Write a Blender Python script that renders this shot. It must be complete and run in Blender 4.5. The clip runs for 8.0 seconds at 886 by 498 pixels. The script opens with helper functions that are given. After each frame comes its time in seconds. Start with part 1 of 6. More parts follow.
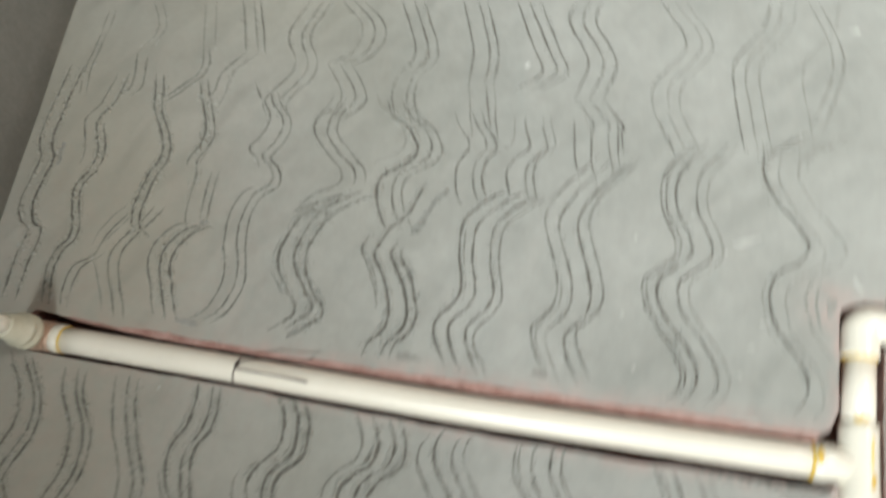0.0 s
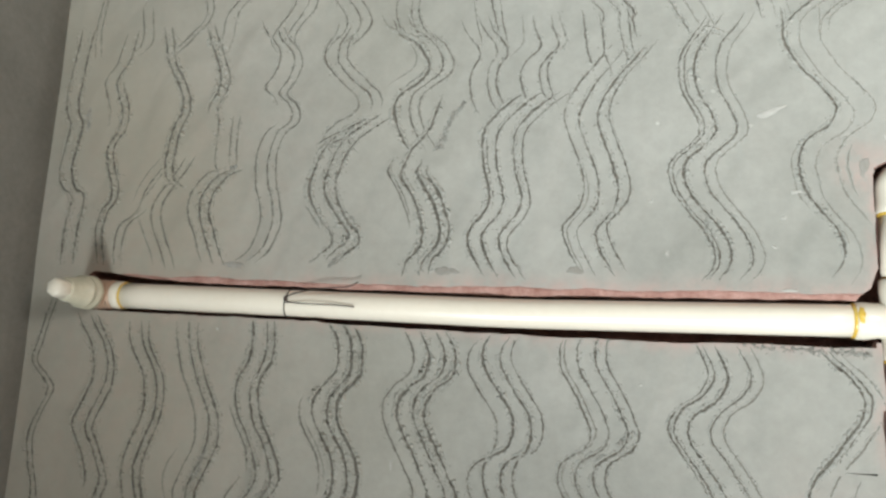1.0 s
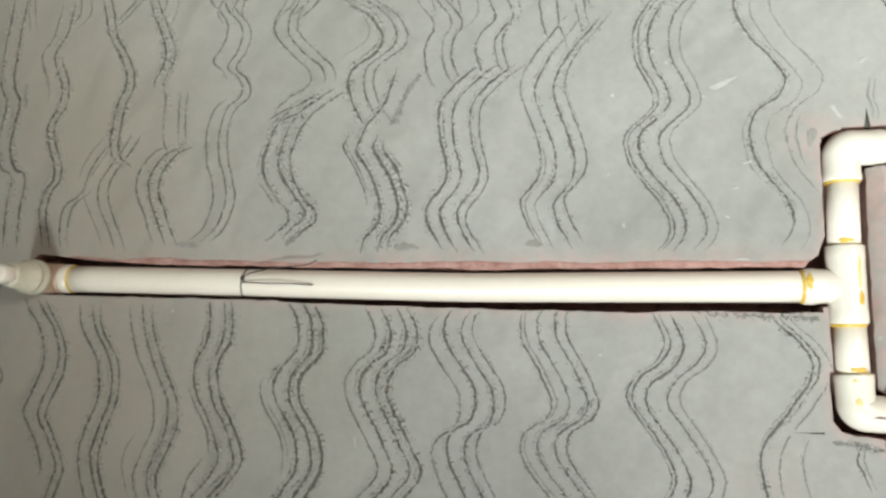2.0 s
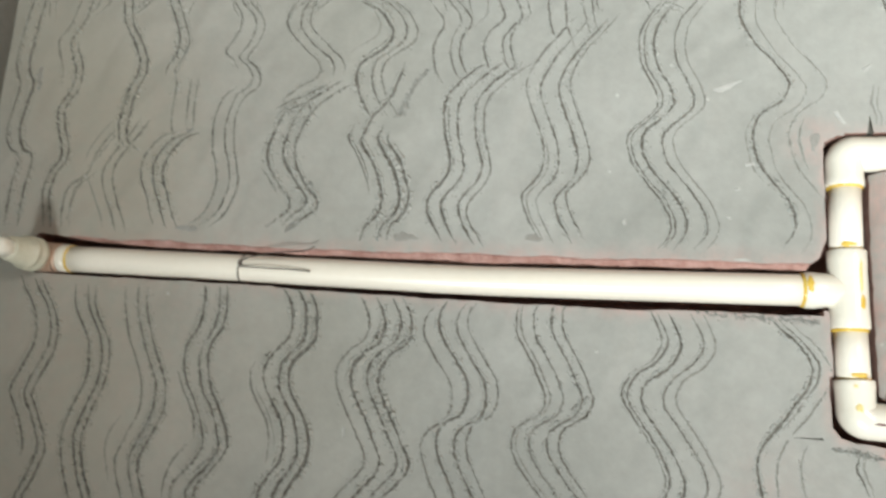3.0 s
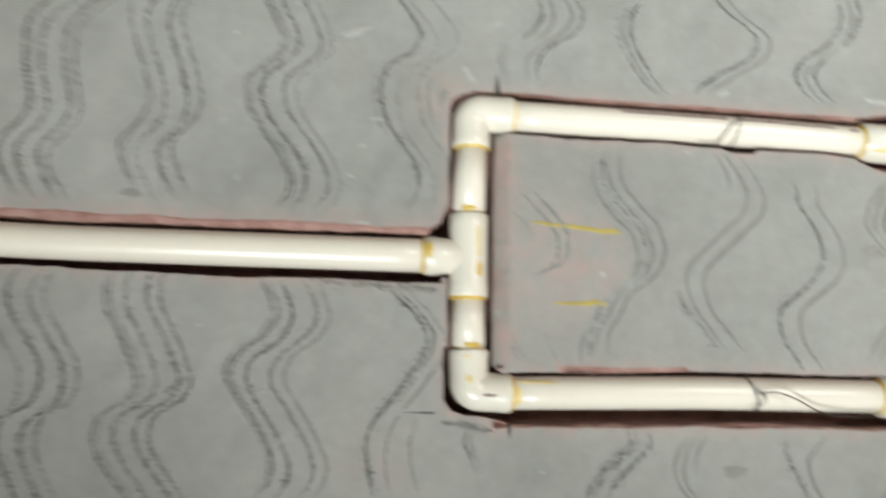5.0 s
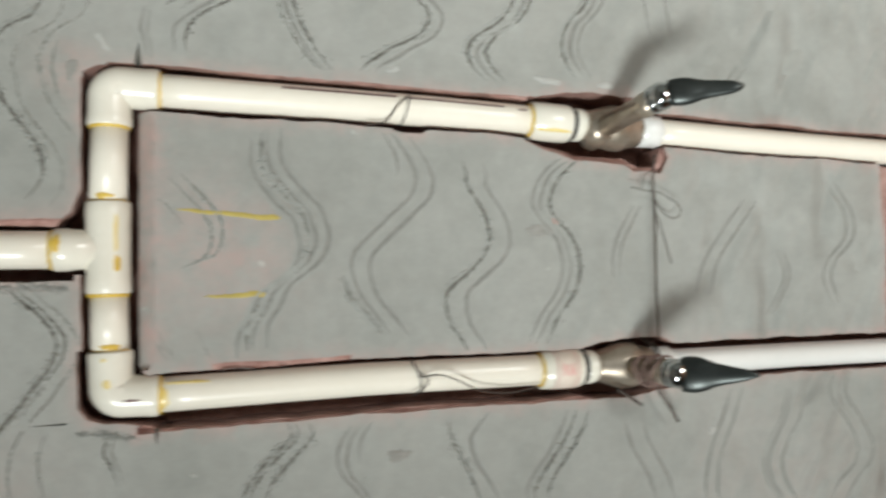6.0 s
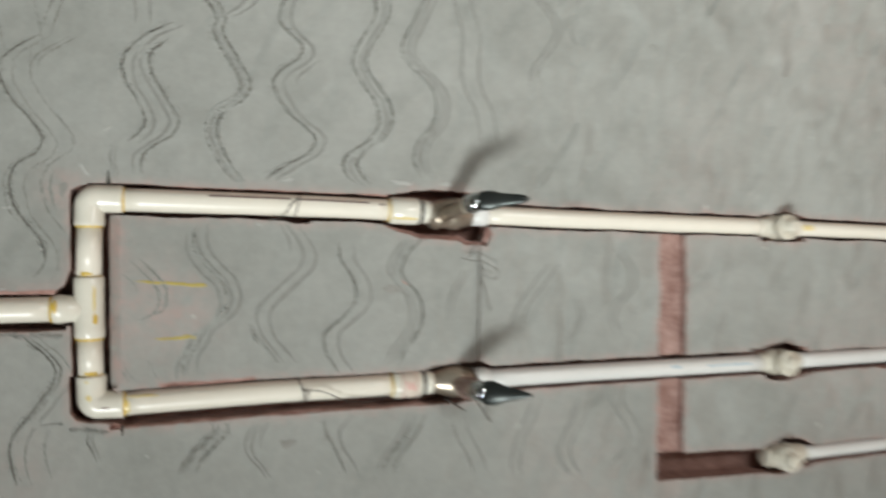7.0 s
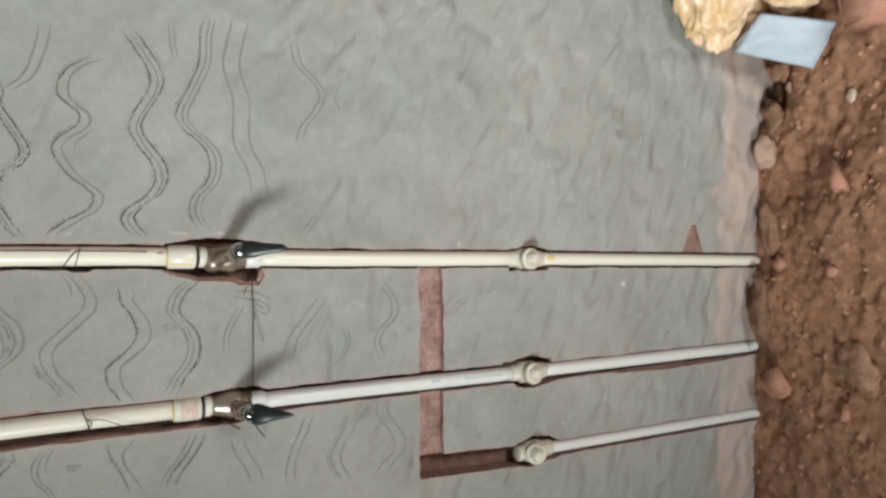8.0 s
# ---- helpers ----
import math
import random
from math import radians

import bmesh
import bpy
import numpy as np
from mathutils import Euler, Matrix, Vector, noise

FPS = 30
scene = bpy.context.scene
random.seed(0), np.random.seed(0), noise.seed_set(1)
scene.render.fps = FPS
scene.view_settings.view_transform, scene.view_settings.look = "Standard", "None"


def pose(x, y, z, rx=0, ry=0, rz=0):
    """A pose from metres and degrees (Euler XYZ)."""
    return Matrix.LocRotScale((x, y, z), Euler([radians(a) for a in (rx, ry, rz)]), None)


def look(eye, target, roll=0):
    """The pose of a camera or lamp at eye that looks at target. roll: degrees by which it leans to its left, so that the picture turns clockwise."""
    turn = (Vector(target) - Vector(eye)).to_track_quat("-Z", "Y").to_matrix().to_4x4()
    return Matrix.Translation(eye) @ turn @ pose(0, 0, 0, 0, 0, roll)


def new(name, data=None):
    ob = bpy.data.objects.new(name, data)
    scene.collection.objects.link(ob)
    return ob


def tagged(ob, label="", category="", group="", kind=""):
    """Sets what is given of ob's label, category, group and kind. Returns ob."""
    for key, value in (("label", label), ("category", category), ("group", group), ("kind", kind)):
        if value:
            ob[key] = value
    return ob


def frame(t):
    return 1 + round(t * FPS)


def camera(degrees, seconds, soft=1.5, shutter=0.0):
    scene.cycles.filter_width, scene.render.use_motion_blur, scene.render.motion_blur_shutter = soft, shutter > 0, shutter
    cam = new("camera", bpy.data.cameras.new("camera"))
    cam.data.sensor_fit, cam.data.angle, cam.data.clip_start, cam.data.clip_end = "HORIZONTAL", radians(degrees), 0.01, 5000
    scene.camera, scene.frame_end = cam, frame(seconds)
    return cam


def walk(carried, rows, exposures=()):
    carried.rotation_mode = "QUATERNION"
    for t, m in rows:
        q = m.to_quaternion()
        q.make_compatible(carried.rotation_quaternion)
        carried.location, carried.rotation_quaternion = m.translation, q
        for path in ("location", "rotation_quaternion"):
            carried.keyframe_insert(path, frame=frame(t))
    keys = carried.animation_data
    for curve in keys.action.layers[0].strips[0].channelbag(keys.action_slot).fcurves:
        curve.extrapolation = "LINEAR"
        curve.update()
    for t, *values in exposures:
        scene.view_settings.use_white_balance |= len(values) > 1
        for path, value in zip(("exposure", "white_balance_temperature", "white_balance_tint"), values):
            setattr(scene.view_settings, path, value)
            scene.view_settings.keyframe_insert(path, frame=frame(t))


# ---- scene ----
# ---------------------------------------------------------------- the camera and its way
cam = camera(60.58, 8.0, soft=2.55, shutter=0.6)
ROWS = [
    (0, look((-0.0499, -0.6529, 1.6453), (0.2227, 0.2885, 1.8439), -84.14)),
    (0.1, look((-0.0752, -0.6482, 1.6447), (0.2017, 0.2926, 1.8402), -86.97)),
    (0.2, look((-0.0746, -0.6426, 1.6339), (0.1703, 0.3078, 1.8257), -89.68)),
    (0.3, look((-0.0359, -0.6458, 1.6226), (0.1239, 0.3214, 1.8198), -91.16)),
    (0.5, look((-0.0485, -0.6512, 1.6314), (0.1197, 0.3132, 1.8355), -90.99)),
    (0.7, look((-0.0545, -0.6538, 1.6335), (0.1095, 0.3052, 1.8458), -90.45)),
    (1, look((-0.0509, -0.6614, 1.6268), (0.1050, 0.2932, 1.8807), -90.19)),
    (1.2, look((-0.0529, -0.6681, 1.6283), (0.1061, 0.2963, 1.8781), -90.15)),
    (1.5, look((-0.0491, -0.6647, 1.6300), (0.0845, 0.3010, 1.8525), -90.04)),
    (1.7, look((-0.0320, -0.6635, 1.6353), (0.0590, 0.3141, 1.8247), -90.93)),
    (2.8, look((-0.0903, -0.6583, 1.6331), (0.0952, 0.3023, 1.8399), -89.48)),
    (3, look((-0.0942, -0.6509, 1.6297), (0.0845, 0.3130, 1.8272), -88.96)),
    (3.3, look((-0.0980, -0.6419, 1.6258), (0.0703, 0.3209, 1.8145), -88.62)),
    (3.5, look((-0.0967, -0.6401, 1.6232), (0.0742, 0.3261, 1.8162), -88.37)),
    (3.7, look((-0.0918, -0.6374, 1.6125), (0.0908, 0.3380, 1.7916), -88.46)),
    (4, look((-0.0879, -0.6154, 1.5951), (0.1151, 0.3558, 1.7199), -88.65)),
    (4.2, look((-0.0813, -0.6103, 1.5854), (0.1199, 0.3676, 1.6740), -89.68)),
    (4.5, look((-0.0772, -0.5944, 1.5612), (0.1217, 0.3852, 1.5925), -89.09)),
    (4.7, look((-0.0754, -0.5900, 1.5290), (0.0992, 0.3981, 1.5295), -88.64)),
    (5, look((-0.0787, -0.5686, 1.4992), (0.0643, 0.4174, 1.4135), -88.02)),
    (5.2, look((-0.0531, -0.5535, 1.4893), (0.0606, 0.4278, 1.3339), -90.15)),
    (6.3, look((-0.0207, -0.5900, 1.3474), (0.0300, 0.3562, 1.0280), -89.53)),
    (6.5, look((-0.0016, -0.6557, 1.3514), (0.0517, 0.2984, 1.0568), -89.67)),
    (6.8, look((0.0485, -0.7840, 1.3416), (0.0733, 0.1704, 1.0493), -90.46)),
    (7, look((0.0802, -0.8626, 1.3307), (0.0586, 0.0851, 1.0123), -90.18)),
    (7.2, look((0.0995, -0.9318, 1.3243), (0.0603, 0.0186, 0.9540), -90.50)),
    (7.5, look((0.1351, -0.9942, 1.2979), (0.0720, -0.0812, 0.8949), -91.85)),
    (7.8, look((0.1406, -1.0272, 1.2625), (0.1015, -0.1368, 0.7988), -92.04)),
    (8, look((0.1416, -1.0650, 1.2364), (0.1143, -0.1739, 0.7835), -91.29)),
]
EXPOSURES = [(0, 0.50), (0.5, 0.52), (1, 0.61), (1.7, 0.65), (3, 0.61), (4, 0.43), (5, 0.12), (6.5, -0.12), (7, -0.23), (8, -0.25)]
walk(cam, ROWS, EXPOSURES)

# ---------------------------------------------------------------- light
H = 1.46                     # height of the tee above the soil
M = Matrix(((0, 1, 0, 0), (0, 0, -1, 0), (-1, 0, 0, H), (0, 0, 0, 1)))   # (down the wall, to the right, out of the wall) -> world


def W(u, v, d):
    return M @ Vector((u, v, d))


world = bpy.data.worlds.new("world")
scene.world = world
world.use_nodes = True
world.node_tree.nodes["Background"].inputs["Color"].default_value = (0.5, 0.52, 0.5, 1)
world.node_tree.nodes["Background"].inputs["Strength"].default_value = 0.05


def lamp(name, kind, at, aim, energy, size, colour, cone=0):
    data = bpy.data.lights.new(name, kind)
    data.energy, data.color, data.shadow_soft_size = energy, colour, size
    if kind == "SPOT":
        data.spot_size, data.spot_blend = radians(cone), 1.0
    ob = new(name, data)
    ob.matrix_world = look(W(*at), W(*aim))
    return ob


lamp("torch", "SPOT", (-0.50, -2.12, 2.70), (1.30, 3.20, 0.0), 945, 0.38, (0.94, 0.985, 0.965), 73)
# Added fill without any fixture, to even out brightness low on the wall.
lamp("fill_light", "POINT", (1.05, 0.50, 1.42), (0.6, 0, 0), 40, 0.20, (0.945, 0.985, 0.965))


# ---------------------------------------------------------------- materials
def node(tree, kind, **values):
    n = tree.nodes.new(kind)
    for key, value in values.items():
        if key in n.inputs:
            n.inputs[key].default_value = value
    return n


def surface(name, dark, light, rough=0.8, metal=0.0, scale=30.0, fine=400.0, bump=0.2, depth=0.002, stretch=(1, 1, 1), spec=0.5, coat=0.0, vary=0.0):
    """Two colours blended by noise at two scales, with relief at both."""
    m = bpy.data.materials.new(name)
    m.use_nodes = True
    t = m.node_tree
    b = t.nodes["Principled BSDF"]
    link = t.links.new
    co = t.nodes.new("ShaderNodeTexCoord")
    mp = t.nodes.new("ShaderNodeMapping")
    mp.inputs["Scale"].default_value = stretch
    link(co.outputs["Object"], mp.inputs["Vector"])
    big = node(t, "ShaderNodeTexNoise", Scale=scale, Detail=5.0, Roughness=0.6)
    small = node(t, "ShaderNodeTexNoise", Scale=fine, Detail=3.0, Roughness=0.7)
    link(mp.outputs["Vector"], big.inputs["Vector"])
    link(mp.outputs["Vector"], small.inputs["Vector"])
    mix = t.nodes.new("ShaderNodeMix")
    mix.data_type = "FLOAT"
    mix.inputs["Factor"].default_value = 0.35
    link(big.outputs["Fac"], mix.inputs[2])
    link(small.outputs["Fac"], mix.inputs[3])
    ramp = t.nodes.new("ShaderNodeValToRGB")
    ramp.color_ramp.elements[0].position, ramp.color_ramp.elements[1].position = 0.33, 0.67
    ramp.color_ramp.elements[0].color, ramp.color_ramp.elements[1].color = (*dark, 1), (*light, 1)
    link(mix.outputs[0], ramp.inputs["Fac"])
    colour = ramp.outputs["Color"]
    if vary:
        info = t.nodes.new("ShaderNodeObjectInfo")
        hsv = t.nodes.new("ShaderNodeHueSaturation")
        rng = node(t, "ShaderNodeMapRange")
        rng.inputs["To Min"].default_value, rng.inputs["To Max"].default_value = 1 - vary, 1 + vary
        link(info.outputs["Random"], rng.inputs["Value"])
        link(rng.outputs["Result"], hsv.inputs["Value"])
        link(colour, hsv.inputs["Color"])
        colour = hsv.outputs["Color"]
    link(colour, b.inputs["Base Color"])
    b.inputs["Roughness"].default_value, b.inputs["Metallic"].default_value = rough, metal
    b.inputs["Specular IOR Level"].default_value = spec
    b.inputs["Coat Weight"].default_value = coat
    if bump:
        bp = node(t, "ShaderNodeBump", Strength=bump, Distance=depth)
        link(mix.outputs[0], bp.inputs["Height"])
        link(bp.outputs["Normal"], b.inputs["Normal"])
    return m


def plaster_material():
    """Grey cement plaster: blotches, trowel smears along the wall, fine grit, brick dust where the mesh says so."""
    m = surface("cement_plaster", (0.262, 0.271, 0.249), (0.372, 0.381, 0.357), rough=0.82, scale=5.0, fine=70.0, bump=0.0, spec=0.35)
    t = m.node_tree
    b = t.nodes["Principled BSDF"]
    link = t.links.new
    base = b.inputs["Base Color"].links[0].from_socket
    co = [n for n in t.nodes if n.type == "TEX_COORD"][0]
    # brick dust
    at = t.nodes.new("ShaderNodeAttribute")
    at.attribute_name = "dust"
    pink = t.nodes.new("ShaderNodeMix")
    pink.data_type = "RGBA"
    pink.inputs[7].default_value = (0.45, 0.325, 0.295, 1)
    nz = node(t, "ShaderNodeTexNoise", Scale=55.0, Detail=6.0, Roughness=0.7)
    link(co.outputs["Object"], nz.inputs["Vector"])
    rg = node(t, "ShaderNodeMapRange")
    rg.inputs["From Min"].default_value, rg.inputs["From Max"].default_value = 0.35, 0.65
    link(nz.outputs["Fac"], rg.inputs["Value"])
    mu = t.nodes.new("ShaderNodeMath")
    mu.operation = "MULTIPLY"
    link(at.outputs["Fac"], mu.inputs[0])
    link(rg.outputs["Result"], mu.inputs[1])
    link(mu.outputs[0], pink.inputs[0])
    link(base, pink.inputs[6])
    # pale lime specks
    sp = node(t, "ShaderNodeTexNoise", Scale=38.0, Detail=2.0, Roughness=0.5)
    link(co.outputs["Object"], sp.inputs["Vector"])
    sr = node(t, "ShaderNodeMapRange")
    sr.inputs["From Min"].default_value, sr.inputs["From Max"].default_value = 0.745, 0.785
    link(sp.outputs["Fac"], sr.inputs["Value"])
    pale = t.nodes.new("ShaderNodeMix")
    pale.data_type = "RGBA"
    pale.inputs[7].default_value = (0.58, 0.59, 0.57, 1)
    link(sr.outputs["Result"], pale.inputs[0])
    link(pink.outputs[2], pale.inputs[6])
    # bare stained slurry towards the foot, with a ragged edge
    ft = t.nodes.new("ShaderNodeAttribute")
    ft.attribute_name = "foot"
    fn = node(t, "ShaderNodeTexNoise", Scale=16.0, Detail=6.0, Roughness=0.65)
    link(co.outputs["Object"], fn.inputs["Vector"])
    fs = t.nodes.new("ShaderNodeMath")
    fs.operation = "ADD"
    link(ft.outputs["Fac"], fs.inputs[0])
    link(fn.outputs["Fac"], fs.inputs[1])
    fr = node(t, "ShaderNodeMapRange")
    fr.inputs["From Min"].default_value, fr.inputs["From Max"].default_value = 0.96, 1.08
    link(fs.outputs[0], fr.inputs["Value"])
    tone = node(t, "ShaderNodeTexNoise", Scale=7.0, Detail=5.0, Roughness=0.6)
    link(co.outputs["Object"], tone.inputs["Vector"])
    ramp = t.nodes.new("ShaderNodeValToRGB")
    ramp.color_ramp.elements[0].position, ramp.color_ramp.elements[1].position = 0.38, 0.62
    ramp.color_ramp.elements[0].color, ramp.color_ramp.elements[1].color = (0.385, 0.35, 0.325, 1), (0.50, 0.385, 0.34, 1)
    link(tone.outputs["Fac"], ramp.inputs["Fac"])
    bare = t.nodes.new("ShaderNodeMix")
    bare.data_type = "RGBA"
    link(fr.outputs["Result"], bare.inputs[0])
    link(pale.outputs[2], bare.inputs[6])
    link(ramp.outputs["Color"], bare.inputs[7])
    # brown tint that puts dimmer, warmer light towards the ceiling into the colour
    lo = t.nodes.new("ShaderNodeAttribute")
    lo.attribute_name = "brown_light"
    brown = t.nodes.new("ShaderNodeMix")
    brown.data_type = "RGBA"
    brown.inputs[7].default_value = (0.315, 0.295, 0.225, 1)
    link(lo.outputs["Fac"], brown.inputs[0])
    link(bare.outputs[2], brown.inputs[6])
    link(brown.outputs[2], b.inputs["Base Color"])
    # relief: trowel smears stretched across, plus grit
    mp = t.nodes.new("ShaderNodeMapping")
    turn = t.nodes.new("ShaderNodeMapping")
    turn.inputs["Rotation"].default_value = (0, radians(-28), 0)
    mp.inputs["Scale"].default_value = (14, 14, 27)
    link(co.outputs["Object"], turn.inputs["Vector"])
    link(turn.outputs["Vector"], mp.inputs["Vector"])
    sm = node(t, "ShaderNodeTexNoise", Scale=1.0, Detail=0.3, Roughness=0.4, Distortion=0.6)
    link(mp.outputs["Vector"], sm.inputs["Vector"])
    low = t.nodes.new("ShaderNodeAttribute")
    low.attribute_name = "smear"
    ms = t.nodes.new("ShaderNodeMath")
    ms.operation = "MULTIPLY"
    link(sm.outputs["Fac"], ms.inputs[0])
    link(low.outputs["Fac"], ms.inputs[1])
    gr = node(t, "ShaderNodeTexNoise", Scale=420.0, Detail=4.0, Roughness=0.7)
    link(co.outputs["Object"], gr.inputs["Vector"])
    b1 = node(t, "ShaderNodeBump", Strength=0.9, Distance=0.0195)
    link(ms.outputs[0], b1.inputs["Height"])
    b2 = node(t, "ShaderNodeBump", Strength=0.25, Distance=0.0008)
    link(gr.outputs["Fac"], b2.inputs["Height"])
    link(b1.outputs["Normal"], b2.inputs["Normal"])
    link(b2.outputs["Normal"], b.inputs["Normal"])
    return m


PLASTER = plaster_material()
# Darker than the mortar itself: the shade inside scratches is put into this colour.
SCRATCH_SHADE = surface("scratch_groove_shade", (0.060, 0.056, 0.048), (0.168, 0.160, 0.138), rough=0.95, scale=160, fine=700, bump=0.6, depth=0.001, spec=0.2)
# Brick colour lowered to put some of the chases' shade into it.
BRICK = surface("cut_brick", (0.19, 0.105, 0.085), (0.37, 0.235, 0.20), rough=0.95, scale=60, fine=350, bump=0.7, depth=0.004, spec=0.2)
DUSTY = surface("brick_dusted_edge", (0.26, 0.132, 0.108), (0.51, 0.345, 0.305), rough=0.95, scale=48, fine=380, bump=0.6, depth=0.003, spec=0.2)
BRICK_FACE = surface("mortar_smeared_brick", (0.21, 0.112, 0.092), (0.48, 0.33, 0.29), rough=0.95, scale=45, fine=170, bump=0.9, depth=0.005, spec=0.2)
# Pale lime of the flecks; on scratch grains it paints in highlights.
PALE = surface("pale_lime_and_glints", (0.345, 0.35, 0.328), (0.46, 0.465, 0.442), rough=0.8, scale=120, fine=500, bump=0.5, depth=0.001, spec=0.3)
DAB = surface("grey_mortar_dab", (0.235, 0.232, 0.21), (0.325, 0.322, 0.30), rough=0.95, scale=90, fine=400, bump=0.7, depth=0.002, spec=0.2)
# Two weaker tones of painted groove shade, for shallow and half closed scratches.
FAINT = surface("shallow_scratch_shade", (0.115, 0.110, 0.095), (0.25, 0.245, 0.22), rough=0.92, scale=160, fine=700, bump=0.5, depth=0.001, spec=0.2)
CLOSED = surface("half_closed_scratch_shade", (0.180, 0.181, 0.166), (0.265, 0.266, 0.247), rough=0.9, scale=110, fine=500, bump=0.5, depth=0.001, spec=0.25)
TORN = surface("torn_plaster", (0.125, 0.128, 0.118), (0.25, 0.255, 0.24), rough=0.95, scale=120, fine=500, bump=0.8, depth=0.0015, spec=0.2)
# Kept dark for unseen walls, so that the chrome mirrors a dark room.
ROOM = surface("dark_unseen_wall", (0.07, 0.072, 0.065), (0.11, 0.112, 0.10), rough=0.9, scale=6, fine=120, bump=0.2)
CONCRETE = surface("shuttered_concrete", (0.16, 0.165, 0.15), (0.24, 0.245, 0.225), rough=0.9, scale=8, fine=150, bump=0.3)
CREAM = surface("cream_plastic", (0.79, 0.75, 0.645), (0.845, 0.81, 0.71), rough=0.3, scale=12, fine=150, bump=0.04, depth=0.0006)
FITTING = surface("fitting_plastic", (0.76, 0.73, 0.625), (0.81, 0.785, 0.69), rough=0.24, scale=20, fine=200, bump=0.03, depth=0.0006)
WHITE = surface("white_plastic", (0.70, 0.71, 0.68), (0.78, 0.785, 0.76), rough=0.34, scale=10, fine=120, bump=0.05, depth=0.0006)
DULL = surface("dull_plastic", (0.56, 0.52, 0.42), (0.76, 0.72, 0.62), rough=0.36, scale=45, fine=300, bump=0.15, depth=0.001)
OLD = surface("greenish_plastic", (0.50, 0.485, 0.37), (0.63, 0.61, 0.49), rough=0.45, scale=45, fine=300, bump=0.15, depth=0.001)
DRY = surface("dried_cement_stain", (0.36, 0.29, 0.07), (0.50, 0.40, 0.10), rough=0.6, scale=90, fine=400, bump=0.1, depth=0.0004)
PALE_GLUE = surface("thin_yellow_cement", (0.74, 0.58, 0.20), (0.79, 0.68, 0.36), rough=0.3, scale=90, fine=300, bump=0.05, depth=0.0005)
GLUE = surface("yellow_solvent_cement", (0.62, 0.40, 0.05), (0.76, 0.56, 0.13), rough=0.3, scale=60, fine=300, bump=0.1, depth=0.0006)
BRASS = surface("mortar_smeared_brass", (0.36, 0.295, 0.22), (0.56, 0.50, 0.42), rough=0.33, metal=0.7, scale=70, fine=300, bump=0.25, depth=0.001)
COPPER = surface("brown_insert", (0.45, 0.31, 0.22), (0.58, 0.43, 0.33), rough=0.45, metal=0.2, scale=60, fine=300, bump=0.05)
CHROME = surface("chrome", (0.50, 0.52, 0.52), (0.60, 0.62, 0.62), rough=0.10, metal=1.0, scale=20, fine=200, bump=0.05, depth=0.0006)
# Base colour darkened to paint in the dark room that chrome would mirror.
LEVER = surface("dark_mirroring_chrome", (0.030, 0.036, 0.035), (0.065, 0.073, 0.070), rough=0.36, metal=0.7, scale=28, fine=260, bump=0.1, depth=0.0006)
RUBBER = surface("black_rubber", (0.015, 0.015, 0.016), (0.03, 0.03, 0.03), rough=0.6, scale=50, fine=300, bump=0.1)
WIRE = surface("binding_wire", (0.05, 0.04, 0.035), (0.12, 0.095, 0.08), rough=0.55, metal=0.6, scale=150, fine=600, bump=0.1, depth=0.0003)
RUSTY = surface("rusty_wire", (0.16, 0.10, 0.085), (0.32, 0.22, 0.19), rough=0.7, metal=0.3, scale=150, fine=600, bump=0.2, depth=0.0004)
INK = surface("grey_ink", (0.15, 0.09, 0.09), (0.25, 0.16, 0.15), rough=0.6, scale=150, fine=600, bump=0.0)
BLUE_INK = surface("faded_blue_ink", (0.40, 0.54, 0.62), (0.66, 0.71, 0.71), rough=0.6, scale=150, fine=600, bump=0.0)
LABEL = surface("cream_sticker", (0.70, 0.60, 0.51), (0.76, 0.67, 0.58), rough=0.6, scale=40, fine=300, bump=0.03)
LABEL_RED = surface("red_sticker_ink", (0.70, 0.30, 0.28), (0.74, 0.36, 0.33), rough=0.6, scale=40, fine=300, bump=0.0)
SOIL = surface("red_soil", (0.235, 0.112, 0.067), (0.47, 0.258, 0.163), rough=0.97, scale=64, fine=420, bump=1.0, depth=0.007, spec=0.15)
CLOD = surface("soil_clod", (0.18, 0.095, 0.058), (0.37, 0.22, 0.145), rough=0.97, scale=60, fine=300, bump=0.7, depth=0.003, spec=0.15, vary=0.25)
CRUMB = surface("soil_grit", (0.25, 0.125, 0.077), (0.48, 0.27, 0.175), rough=0.97, scale=35, fine=300, bump=0.6, depth=0.002, spec=0.15)
SHARD = surface("broken_brick", (0.36, 0.165, 0.11), (0.50, 0.27, 0.20), rough=0.95, scale=45, fine=300, bump=0.6, depth=0.003, spec=0.2, vary=0.12)
ROSE = surface("pinkish_stone", (0.38, 0.235, 0.175), (0.50, 0.34, 0.265), rough=0.9, scale=30, fine=250, bump=0.4, depth=0.002)
PEBBLE = surface("pale_stone", (0.40, 0.29, 0.23), (0.56, 0.43, 0.35), rough=0.85, scale=35, fine=250, bump=0.4, depth=0.002, vary=0.15)
BAG = surface("yellow_film", (0.60, 0.38, 0.12), (0.93, 0.73, 0.60), rough=0.33, scale=11, fine=90, bump=0.3, depth=0.003)
SHEET = surface("pale_blue_sheet", (0.34, 0.40, 0.46), (0.41, 0.47, 0.53), rough=0.5, scale=10, fine=100, bump=0.1)


# ---------------------------------------------------------------- building helpers
def finish(bm, name, mats, smooth=True):
    me = bpy.data.meshes.new(name)
    bmesh.ops.recalc_face_normals(bm, faces=bm.faces)
    bm.to_mesh(me)
    bm.free()
    for m in mats if isinstance(mats, (list, tuple)) else [mats]:
        me.materials.append(m)
    me.polygons.foreach_set("use_smooth", [smooth] * len(me.polygons))
    return me


